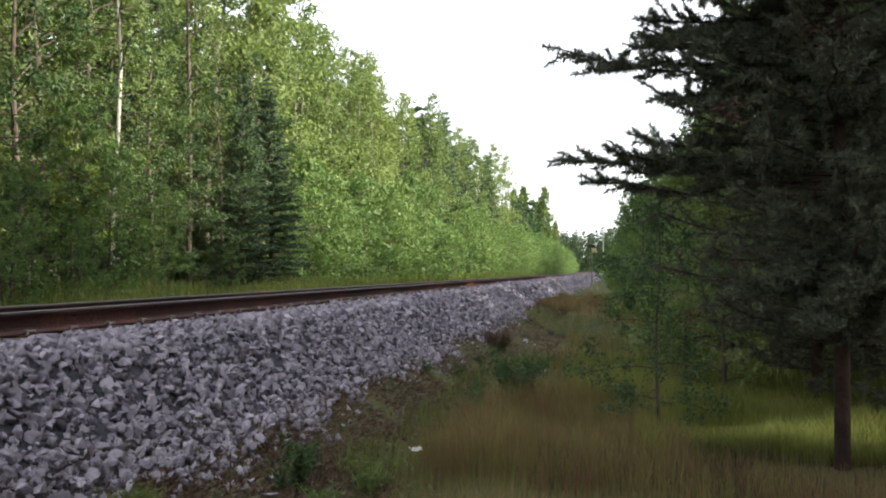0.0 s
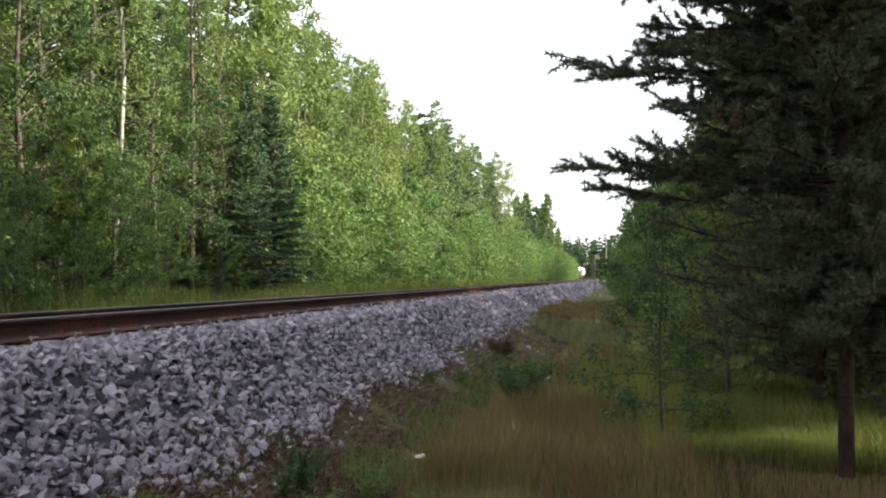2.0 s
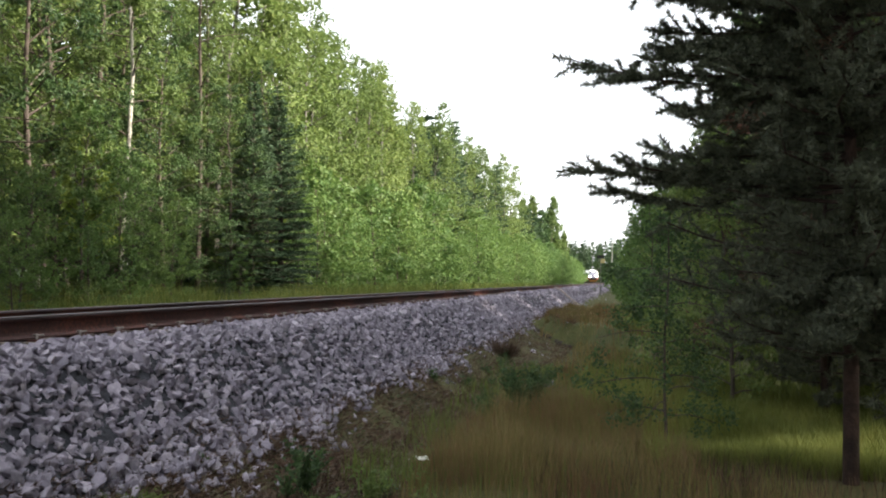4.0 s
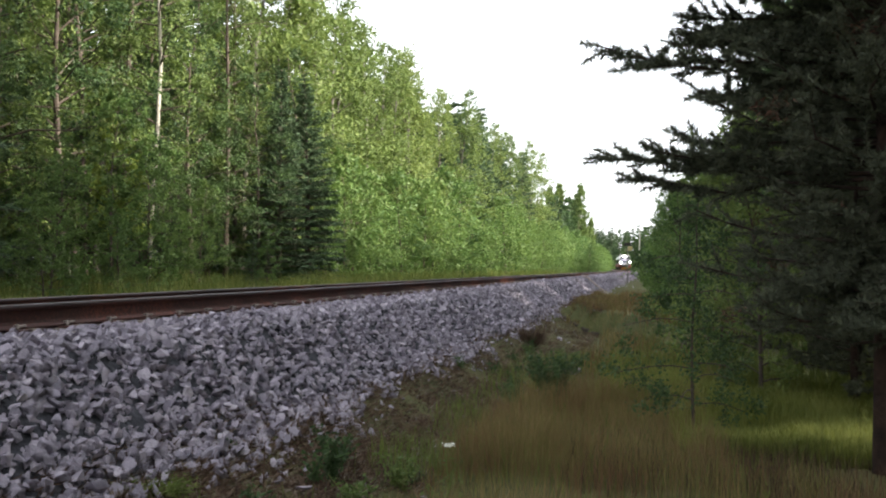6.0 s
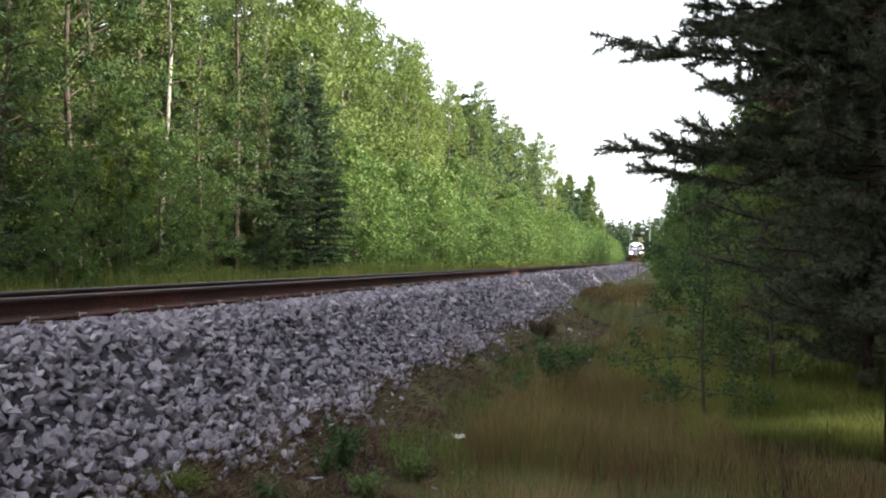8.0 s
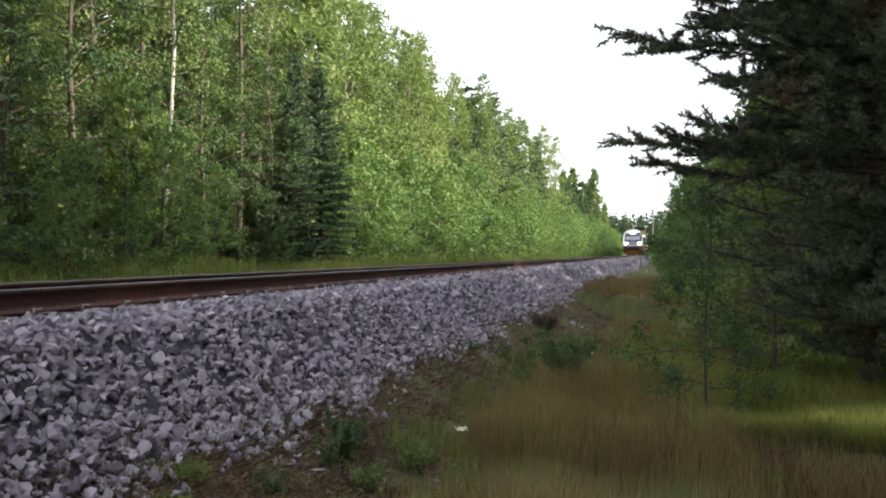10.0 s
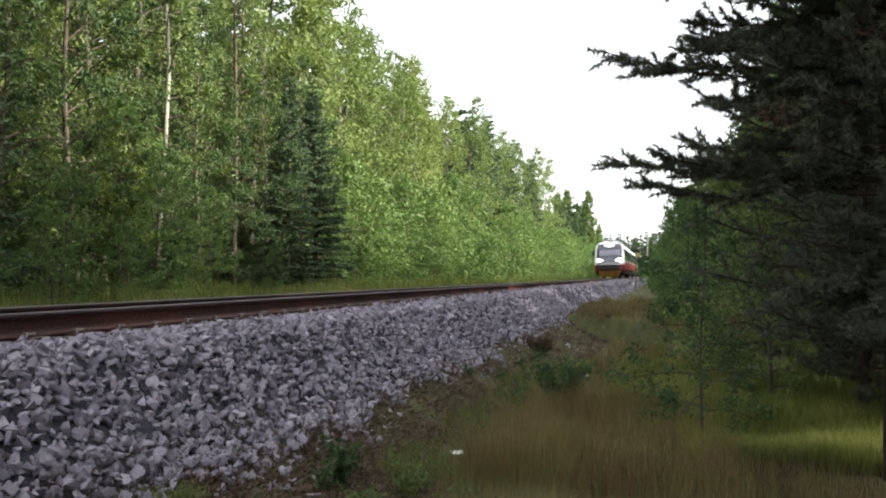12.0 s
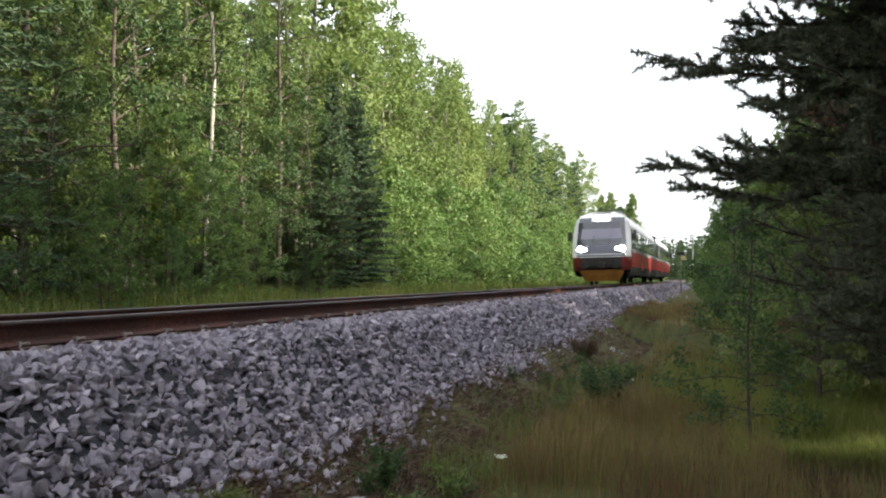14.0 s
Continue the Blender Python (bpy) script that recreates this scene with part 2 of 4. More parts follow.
def make_ground():
    xs = np.unique(np.concatenate([np.arange(-24, 14, 0.3), -24 - np.geomspace(1, 2400, 26), 14 + np.geomspace(1, 2400, 26)]))
    ys = np.unique(np.concatenate([np.arange(-8, 60, 0.4), -8 - np.geomspace(1, 2400, 22), 60 + np.geomspace(1, 3000, 50)]))
    v = [(x + (track_x(min(y, 420)) - MID), y, land(x + (track_x(min(y, 420)) - MID), min(y, 420))) for y in ys for x in xs]
    w = len(xs)
    f = [(j * w + i, j * w + i + 1, (j + 1) * w + i + 1, (j + 1) * w + i) for j in range(len(ys) - 1) for i in range(w - 1)]
    tagged(piece("ground", Geo().add(v, f), M_SOIL, smooth=True), "mossy green and brown ground beside the railway", "ground", kind="structure")


BED = ((-3.2, 0.5), (-1.9, 0.95), (-1.0, 0.94), (-0.6, 0.93), (0.6, 0.945), (1.0, 0.965), (1.75, 1.0), (1.95, 0.96), (2.3, 0.66), (2.7, 0.33), (3.1, 0.04), (3.3, -0.12))


def bed_z(u):
    return float(np.interp(u, [p[0] for p in BED], [p[1] for p in BED]))


def along(sections, ys, name, mat, smooth=False, closed=False):
    """A cross-section of (u, z) swept along the track."""
    k = len(sections)
    v = [(track_x(y) + u, y, z) for y in ys for u, z in sections]
    f = [(j * k + i, j * k + (i + 1) % k, (j + 1) * k + (i + 1) % k, (j + 1) * k + i) for j in range(len(ys) - 1) for i in range(k if closed else k - 1)]
    if closed:
        f += [tuple(range(k))[::-1], tuple(range((len(ys) - 1) * k, len(ys) * k))]
    return Geo().add(v, f)


TRACK_YS = [*np.arange(-40, 140, 10), *np.arange(140, 580, 6)]


def stone_shape(rng):
    """A broken, angular chip."""
    bm = bmesh.new()
    for _ in range(8):
        p = Vector(rng.normal(size=3)).normalized()
        bm.verts.new((p.x * 0.56 * rng.uniform(0.75, 1.2), p.y * 0.42 * rng.uniform(0.75, 1.15), p.z * 0.3))
    bmesh.ops.convex_hull(bm, input=bm.verts[:])
    for v in [v for v in bm.verts if not v.link_faces]:
        bm.verts.remove(v)
    bm.verts.index_update()
    out = np.array([tuple(v.co) for v in bm.verts]), [tuple(v.index for v in f.verts) for f in bm.faces]
    bm.free()
    return out


def turns(rng, n):
    q = unit(rng.normal(size=(n, 4)))
    w, x, y, z = q.T
    return np.stack([np.stack([1 - 2 * (y * y + z * z), 2 * (x * y - z * w), 2 * (x * z + y * w)], -1),
                     np.stack([2 * (x * y + z * w), 1 - 2 * (x * x + z * z), 2 * (y * z - x * w)], -1),
                     np.stack([2 * (x * z - y * w), 2 * (y * z + x * w), 1 - 2 * (x * x + y * y)], -1)], 1)


def make_ballast():
    # the bed sheet is coloured dark as shade between the stones laid on it
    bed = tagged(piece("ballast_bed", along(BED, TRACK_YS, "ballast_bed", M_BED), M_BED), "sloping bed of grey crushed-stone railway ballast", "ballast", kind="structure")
    rng = np.random.default_rng(5)
    shapes = [stone_shape(rng) for _ in range(14)]
    singles = [Geo().add(v, f).mesh("stone", M_STONE_ONE) for v, f in shapes]
    geo = Geo()
    count = 0
    for y0, y1, density, size in ((-9, 1.5, 150, 0.085), (1.5, 7, 700, 0.075), (7, 14, 580, 0.073), (14, 30, 250, 0.085), (30, 60, 80, 0.115), (60, 130, 25, 0.16)):
        n = int((y1 - y0) * 3.0 * density)
        ys, us = rng.uniform(y0, y1, n), rng.uniform(0.78, 3.9, n)
        left = int((y1 - y0) * 1.6 * density * 0.25)
        ys, us = np.concatenate([ys, rng.uniform(y0, y1, left)]), np.concatenate([us, rng.uniform(-2.3, 0.66, left)])
        keep = rng.uniform(size=len(us)) < np.clip((3.0 + 0.12 * (ys < 6) - us) * 2.2 + 0.25 * np.sin(ys * 1.1) + 0.15 * np.sin(ys * 3.7), 0.008, 1) 
        ys, us = ys[keep], us[keep]
        rot = turns(rng, len(ys))
        sc = size * np.clip(np.exp(rng.normal(0, 0.28, len(ys))), 0.5, 1.55)
        sc = np.where(us < 1.0, sc * 0.75, sc)
        which = rng.integers(0, len(shapes), len(ys))
        for i in range(len(ys)):
            y, u = ys[i], us[i]
            p = np.array((track_x(y) + u, y, max(bed_z(u), land(track_x(y) + u, y)) + sc[i] * rng.uniform(-0.15, 0.45) - (0.035 if u < 1.0 else 0) - (0.3 * sc[i] if u > 2.9 else 0)))
            v, f = shapes[which[i]]
            if y < 5.2 and 2.0 < u < 2.9 and count < 300 and rng.uniform() < 0.25:
                ob = piece("stone", singles[which[i]], None, bed)
                r = Matrix(rot[i].tolist()).to_4x4()
                ob.matrix_local = Matrix.Translation(p) @ r @ Matrix.Diagonal((sc[i], sc[i], sc[i], 1))
                count += 1
            else:
                geo.add((v * sc[i]) @ rot[i].T + p, f)
    tagged(piece("stones", geo, M_STONE, bed), "grey and bluish angular crushed stones", kind="stuff")


def rail_section(u, z):
    """Half-width and height pairs of a flat-bottomed rail, foot to head."""
    half = ((0.070, 0.0), (0.070, 0.012), (0.018, 0.03), (0.009, 0.05), (0.009, 0.125), (0.030, 0.137), (0.036, 0.148), (0.036, 0.166), (0.028, 0.172))
    return [(u + a, z + b) for a, b in half] + [(u - a, z + b) for a, b in reversed(half)]


def make_track():
    for u, label in ((0.75, "rusty brown steel rail on the ballast shoulder side"), (-0.75, "rusty brown steel rail on the wood side")):
        z = RAIL_Z - 0.172 + (u - 0.75) * math.tan(radians(CANT))
        rail = piece("rail", along(rail_section(u, z), TRACK_YS, "rail", M_RAIL, closed=True), M_RAIL)
        tagged(rail, label, "rail", "rails of the track")
        top = along([(u - 0.026, z + 0.1725), (u + 0.03, z + 0.1725), (u + 0.0365, z + 0.163), (u + 0.0365, z + 0.152)], TRACK_YS, "running_surface", M_RAIL_TOP)
        piece("running_surface", top, M_RAIL_TOP, rail, "dull polished steel running surface")
    base = new("sleeper")
    tagged(base, "weathered sleeper bedded in grey ballast", "sleeper", "sleepers of the track")
    lean = Matrix.Rotation(radians(-CANT), 4, "Y")
    body = piece("beam", Geo().add(*box(-1.25, 1.25, -0.12, 0.12, -0.2, 0.0, 0.015)), M_SLEEPER, base)
    for u in (-0.75, 0.75):
        piece("base_plate", Geo().add(*box(u - 0.16, u + 0.16, -0.085, 0.085, 0.001, 0.016, 0.004)), M_RAIL, base, "rusty steel base plate")
        for s in (-1, 1):
            path = [(u + s * 0.13, -0.05, 0.02), (u + s * 0.125, -0.03, 0.05), (u + s * 0.075, 0.0, 0.045), (u + s * 0.085, 0.03, 0.035), (u + s * 0.13, 0.05, 0.045)]
            piece("rail_clip", Geo().add(*tube(path, [0.011] * 5, 5)), M_CLIP, base)
    z0 = RAIL_Z - 0.172 - 0.018 - 0.75 * math.tan(radians(CANT))
    base.matrix_basis = Matrix.Translation((track_x(0), -8.2, z0)) @ lean
    for i in range(1, 130):
        y = -8.2 + 0.6 * i
        copy_thing(base, Matrix.Translation((track_x(y), y, z0)) @ lean)


# ---- trees ----
def broadleaf(name, label, H, base, R, limbs, n_leaf, leaf, seed, trunk_r, bark, foliage, lean=(0, 0), fine=True, flat=1.0, twigs=5, spread=1.0):
    """A slim birch or alder: wavering trunk, rising limbs with twigs, leaves in hanging sprays at their ends."""
    rng = np.random.default_rng(seed)
    root = tagged(new(name), label, "tree")
    t = np.linspace(0, 1, 9)
    wob = np.cumsum(rng.normal(0, 0.012 * H, (9, 2)), 0) * t[:, None]
    trunk = np.stack([wob[:, 0] + lean[0] * t, wob[:, 1] + lean[1] * t, t * H - 0.15], 1)
    piece("trunk", Geo().add(*tube(trunk, trunk_r * (1 - 0.93 * t) + 0.004, 8)), bark, root, smooth=True)
    br, crown = Geo(), Geo()
    pts, wts, sig = [], [], []
    for i in range(limbs):
        u = (i + rng.uniform(0, 1)) / limbs
        h = base + (0.985 - base) * u
        p0 = np.array([np.interp(h, t, trunk[:, k]) for k in range(3)])
        ln = R * (0.1 + 0.9 * (1 - u ** 1.7) ** 0.9) * (0.6 + 0.4 * min(1, u * 4)) * rng.uniform(0.6, 1.25)
        az = i * 2.4 + rng.uniform(-0.5, 0.5)
        rise = rng.uniform(0.35, 0.95) * (0.6 + 1.0 * u) * flat
        s = np.linspace(0, 1, 5)[:, None]
        d = np.array((math.cos(az), math.sin(az), rise))
        path = p0 + d * s * ln + np.array((0, 0, -0.28 * ln)) * s ** 2.2 + rng.normal(0, 0.03 * ln, (5, 3)) * s
        br.add(*tube(path, (trunk_r * 0.32 * (1 - 0.6 * u)) * (1 - 0.9 * s[:, 0]) + 0.003, 4 if fine else 3))
        for k in range(twigs):
            a = rng.uniform(0.35, 1.0)
            q = np.array([np.interp(a, s[:, 0], path[:, j]) for j in range(3)])
            tip = q + unit(d * 0.5 + rng.normal(size=3) * 0.8 + np.array((0, 0, -0.25 * flat))) * (ln * rng.uniform(0.15, 0.4) + 0.1)
            if fine and k < 3:
                br.add(*tube([q, (q + tip) / 2 + (0, 0, 0.03 * ln), tip], np.array((0.012, 0.008, 0.003)) * min(1, trunk_r / 0.09), 3))
            heavy = math.exp(rng.normal(0, 0.6))
            for b in (0.45, 0.75, 1.0):
                pts.append(q + (tip - q) * b)
                wts.append(heavy * (0.35 + ln / R))
                sig.append(spread * (0.055 if fine else 0.1) * (0.7 * R ** 0.5 + 0.9 * ln ** 0.5))
    pts, wts, sig = np.array(pts), np.array(wts), np.array(sig)
    pick = rng.choice(len(pts), n_leaf, p=wts / wts.sum())
    at = pts[pick] + rng.normal(size=(n_leaf, 3)) * sig[pick][:, None] * np.array((1, 1, 0.85))
    leaves(crown, at, leaf, rng, 0.6)
    tagged(piece("branchwork", br, M_BARK, root), kind="stuff")
    piece("crown", crown, foliage, root)
    return root


def spruce(name, label, H, R, whorls, per, n_needle, length, seed, trunk_r, needle_mat, low=0.05, droop=0.25, width=0.3):
    """A conifer: whorls of boughs, longest low down, clothed in flat sprays."""
    rng = np.random.default_rng(seed)
    root = tagged(new(name), label, "tree")
    t = np.linspace(0, 1, 7)
    trunk = np.stack([np.cumsum(rng.normal(0, 0.006 * H, 7)) * t, np.cumsum(rng.normal(0, 0.006 * H, 7)) * t, t * H - 0.15], 1)
    piece("trunk", Geo().add(*tube(trunk, trunk_r * (1 - 0.95 * t) + 0.004, 8)), M_BARK, root, smooth=True)
    br, crown = Geo(), Geo()
    at, way = [], []
    for w in range(whorls):
        u = (w + rng.uniform(0, 0.8)) / whorls
        h = low + (0.985 - low) * u
        for k in range(per):
            az = 2 * math.pi * (k + rng.uniform(0, 0.7)) / per + w * 0.7
            ln = R * ((1 - u) ** 0.85 + 0.05) * rng.uniform(0.65, 1.15)
            p0 = np.array([np.interp(h, t, trunk[:, j]) for j in range(3)])
            d = np.array((math.cos(az), math.sin(az), 0.15 + 0.6 * u))
            s = np.linspace(0, 1, 4)[:, None]
            path = p0 + d * s * ln + np.array((0, 0, -droop * ln)) * s ** 1.5
            br.add(*tube(path[[0, 3]], np.array((0.02, 0.004)) * (0.4 + (1 - u)), 3))
            m = max(4, int(n_needle * ln / R))
            a = rng.uniform(0.12, 1, m) ** 0.8
            base = np.stack([np.interp(a, s[:, 0], path[:, j]) for j in range(3)], 1)
            side = np.array((-d[1], d[0], 0)) * rng.choice((-1, 1), m)[:, None]
            wv = unit(d * rng.uniform(0.3, 0.9, (m, 1)) + side * rng.uniform(0.2, 1, (m, 1)) + rng.normal(size=(m, 3)) * 0.3 + np.array((0, 0, -0.15)))
            base = base + side * rng.uniform(0, 0.16, (m, 1)) * ln
            at.append(base)
            way.append(wv)
    at, way = np.concatenate(at), np.concatenate(way)
    needles(crown, at, way, length, length * width, rng)
    tagged(piece("branchwork", br, M_BARK, root), kind="stuff")
    piece("crown", crown, needle_mat, root)
    return root


def bough(rng, p0, d, ln, br, at, way, tufts=10, density=26, droop=0.12, lift=0.16, most=0.34, bare=0.0):
    """A pine bough with forked twigs that end in brushes of needles."""
    s = np.linspace(0, 1, 6)[:, None]
    path = p0 + d * s * ln + np.array((0, 0, -droop * ln)) * s + np.array((0, 0, lift * ln)) * s ** 3 + rng.normal(0, 0.025 * ln, (6, 3)) * s
    br.add(*tube(path, 0.013 * ln ** 0.5 * (1 - 0.82 * s[:, 0]) + 0.002, 5))
    for k in range(tufts):
        a = 0.1 + 0.9 * (k + rng.uniform(0, 1)) / tufts
        q = np.array([np.interp(a, s[:, 0], path[:, j]) for j in range(3)])
        tw = unit(d + rng.normal(size=3) * np.array((0.8, 0.8, 0.3)) + np.array((0, 0, 0.15)))
        tl = min(most, ln * rng.uniform(0.12, 0.30) * (1.3 - 0.6 * a))
        tip = q + tw * tl
        br.add(*tube([q, tip], [0.006, 0.003], 3))
        b = rng.uniform(bare, 1, density)[:, None]
        at.append(q + (tip - q) * b)
        way.append(unit(tw * 0.75 + rng.normal(size=(density, 3)) * 0.75))


def pine(name, label, H, low, R, boughs, seed, trunk_r, extra=(), tufts=10, density=26, length=0.085, width=0.006, dead=0, lean=(0, 0)):
    rng = np.random.default_rng(seed)
    root = tagged(new(name), label, "tree")
    t = np.linspace(0, 1, 8)
    trunk = np.stack([lean[0] * t + np.cumsum(rng.normal(0, 0.006 * H, 8)) * t, lean[1] * t + np.cumsum(rng.normal(0, 0.006 * H, 8)) * t, t * H - 0.1], 1)
    piece("trunk", Geo().add(*tube(trunk, trunk_r * (1 - 0.9 * t), 10)), M_BARK_PINE, root, smooth=True)
    br, crown, at, way = Geo(), Geo(), [], []

    def start(z):
        return np.array([np.interp(z / H, t, trunk[:, j]) for j in range(3)])

    for i in range(boughs):
        u = (i + rng.uniform(0, 1)) / boughs
        z = low + (H * 0.98 - low) * u
        az = i * 2.4 + rng.uniform(-0.5, 0.5)
        ln = R * (1 - 0.7 * u ** 2.5) * rng.uniform(0.65, 1.08)
        bough(rng, start(z), unit(np.array((math.cos(az), math.sin(az), 0.1 + 0.35 * u))), ln, br, at, way, tufts, density)
    for z, az, ln, rise in extra:
        bough(rng, start(z), unit(np.array((math.cos(az), math.sin(az), rise))), ln, br, at, way, int(8 + 1.6 * tufts * ln), density, 0.03, 0.04, 0.2, 0.1)
    at, way = np.concatenate(at), np.concatenate(way)
    needles(crown, at, way, length, width, rng)
    tagged(piece("branchwork", br, M_BARK_PINE, root), kind="stuff")
    piece("crown", crown, M_PINE, root)
    if dead:
        g = Geo()
        for _ in range(dead):
            p = start(rng.uniform(low, H * 0.6)) + rng.normal(size=3) * np.array((R * 0.45, R * 0.45, 0.1))
            n = 60
            needles(g, p + rng.normal(size=(n, 3)) * 0.06, unit(rng.normal(size=(n, 3))), length, width, rng)
        tagged(piece("withered_foliage", g, M_PINE_DEAD, root), "reddish brown withered needles", kind="stuff")
    return root


def plant(ob, x, y, turn=0.0, size=1.0, first=False):
    m = Matrix.Translation((x, y, land(x, y))) @ Matrix.Rotation(turn, 4, "Z")
    if first:
        ob.matrix_basis = m @ Matrix.Diagonal((size, size, size, 1))
        return ob
    c = copy_thing(ob, m)
    c.scale = (size, size, size)
    return c


def make_wood():
    """The wood beyond the track: tall birches and conifers behind, young leafy trees in front."""
    rng = np.random.default_rng(21)
    near = {
        "birch": [broadleaf("birch_tree", "tall leafy birch with a pale trunk in the wood", 17.5, 0.08, 2.8, 56, 12000, 0.118, 40 + i, 0.11, M_BARK, M_LEAF) for i in range(3)],
        "high": [broadleaf("birch_tree", "tall birch with a bare lower trunk in the wood", 17.5, 0.3, 2.7, 46, 10500, 0.118, 46 + i, 0.12, M_BARK_GREY, M_LEAF) for i in range(2)],
        "alder": [broadleaf("alder_tree", "dense dark green alder at the edge of the wood", 11.0, 0.05, 2.6, 46, 11000, 0.115, 50 + i, 0.1, M_BARK, M_LEAF_DARK, spread=0.85) for i in range(2)],
        "young": [broadleaf("young_birch", "bushy bright green young birch beside the railway", 6.0, 0.03, 1.9, 34, 5600, 0.112, 60 + i, 0.045, M_BARK, M_LEAF_YOUNG, spread=0.75) for i in range(3)],
        "spruce": [spruce("spruce_tree", "dark green spruce standing in the wood", 15.0, 2.6, 40, 7, 150, 0.21, 70 + i, 0.16, M_SPRUCE, width=0.26) for i in range(2)],
    }
    far = {
        "birch": [broadleaf("birch_tree", "tall leafy birch farther along the line", 18.5, 0.08, 3.0, 54, 4800, 0.255, 80 + i, 0.13, M_BARK_GREY, M_LEAF, fine=False) for i in range(4)],
        "young": [broadleaf("young_birch", "bushy bright green young birch beside the railway", 6.5, 0.03, 2.2, 26, 1800, 0.24, 90 + i, 0.05, M_BARK, M_LEAF_YOUNG, fine=False) for i in range(3)],
        "spruce": [spruce("spruce_tree", "dark green spruce farther along the line", 18.5, 2.7, 34, 7, 34, 0.62, 95 + i, 0.16, M_SPRUCE) for i in range(2)],
    }
    remote = {
        "birch": [broadleaf("birch_tree", "distant birch where the line bends away", 18.0, 0.01, 3.4, 22, 1350, 0.72, 180 + i, 0.13, M_BARK_GREY, M_LEAF_DARK, fine=False) for i in range(2)],
        "spruce": [spruce("spruce_tree", "distant spruce where the line bends away", 19.0, 3.2, 22, 6, 22, 1.1, 195 + i, 0.16, M_SPRUCE, low=0.01, width=0.5) for i in range(2)],
    }
    used = set()

    def put(kinds, kind, x, y, size):
        ob = kinds[kind][rng.integers(0, len(kinds[kind]))]
        first = ob.name not in used
        used.add(ob.name)
        plant(ob, x, y, rng.uniform(0, 6.28), size, first)

    # trees that stand out: a pale birch, a dark spruce, a bright sapling, a small fir
    pale = broadleaf("birch_tree", "tall birch with a white trunk at the edge of the wood", 17.0, 0.2, 2.4, 50, 11500, 0.112, 77, 0.075, M_BARK_BIRCH, M_LEAF)
    plant(pale, -13.4, 24.8, 0.4, 1.0, True)
    put(near, "young", -12.0, 22.2, 0.62)
    put(near, "birch", -13.6, 17.6, 1.0)
    put(near, "alder", -13.4, 20.8, 1.0)
    put(near, "young", -11.3, 23.6, 0.5)
    put(near, "alder", -12.5, 23.7, 0.36)
    dark = spruce("spruce_tree", "dense dark green spruce at the edge of the wood", 7.6, 1.4, 52, 6, 130, 0.15, 78, 0.12, M_SPRUCE, low=0.02, width=0.3)
    plant(dark, -12.3, 31.6, 0.0, 1.0, True)
    plant(dark, -12.3, 34.6, 2.0, 1.05)
    put(near, "young", -11.6, 19.9, 0.78)
    put(near, "spruce", -11.0, 26.3, 0.12)
    put(near, "young", -12.5, 23.1, 0.7)
    rowan = broadleaf("rowan_sapling", "slim rowan sapling with bright yellow-green leaves", 4.2, 0.36, 0.8, 20, 1500, 0.12, 84, 0.03, M_BARK, M_LEAF_BRIGHT, spread=0.8)
    plant(rowan, -11.75, 20.2, 0.0, 1.0, True)
    put(near, "spruce", -13.2, 15.0, 0.9)
    lone = broadleaf("birch_tree", "tall narrow birch standing clear above the far trees", 18.5, 0.05, 2.5, 70, 5200, 0.5, 83, 0.14, M_BARK_GREY, M_LEAF, fine=False, spread=1.3)
    for k, (x, y, size) in enumerate(((-14.3, 205.0, 0.98), (-18.9, 207.0, 1.0), (-20.9, 206.0, 0.95), (-16.6, 209.0, 0.72), (-12.4, 207.0, 0.6))):
        plant(lone, x, y, k * 1.3, size, k == 0)
    for x, y, k in ((-10.4, 15.6, 0.36), (-10.2, 17.7, 0.3), (-10.7, 13.9, 0.4), (-11.4, 28.4, 0.3), (-11.2, 17.0, 0.5)):
        put(near, "young", x, y, k)
    y = 1.0
    while y < 62:
        x = track_x(y)
        put(near if y < 36 else far, "high" if y < 21 else rng.choice(("birch", "birch", "birch", "alder") if y < 36 else ("birch",)), x - rng.uniform(9.8, 11.6), y, rng.uniform(0.9, 1.05) * (1 if y < 38 else 0.81))
        put(far, rng.choice(("birch", "birch", "spruce")), x - rng.uniform(13, 17), y + rng.uniform(-1, 1), rng.uniform(0.88, 1.0) * (1 if y < 38 else 0.8))
        put(remote, rng.choice(("birch", "spruce")), x - rng.uniform(16, 22), y + rng.uniform(-1, 1), rng.uniform(0.8, 1.0) * (1 if y < 38 else 0.74))
        put(near if y < 40 else far, rng.choice(("young", "young", "alder")) if y < 40 else "young", x - rng.uniform(7.6, 9.2), y + rng.uniform(-1, 1), rng.uniform(0.3, 0.6) if y < 28 else rng.uniform(0.5, 0.95))
        y += rng.uniform(1.9, 2.6) if y < 28 else rng.uniform(1.5, 2.0)
    y = 62.0
    while y < 330:
        x = track_x(y)
        low = 0.7 if 134 < y < 198 else (0.8 if y > 215 else min(1.0, 0.93 + (y - 62) / 400))
        put(far if y < 150 else remote, rng.choice(("birch", "birch", "birch", "birch", "spruce")), x - rng.uniform(9.8, 12.5), y, rng.uniform(0.76, 0.88) * low)
        put(remote, rng.choice(("birch", "spruce")), x - rng.uniform(14, 17), y + 1, rng.uniform(0.78, 0.9) * low)
        if y < 260:
            put(far, "young", x - rng.uniform(7.4, 9.0), y + rng.uniform(-1, 1), rng.uniform(0.6, 1.15))
        y += rng.uniform(1.9, 2.7) * (1 + (y - 62) / 220)
    y = 150.0
    while y < 330:
        put(far, "young", track_x(y) - rng.uniform(4.2, 5.6), y, rng.uniform(0.6, 0.9))
        y += rng.uniform(3, 5)
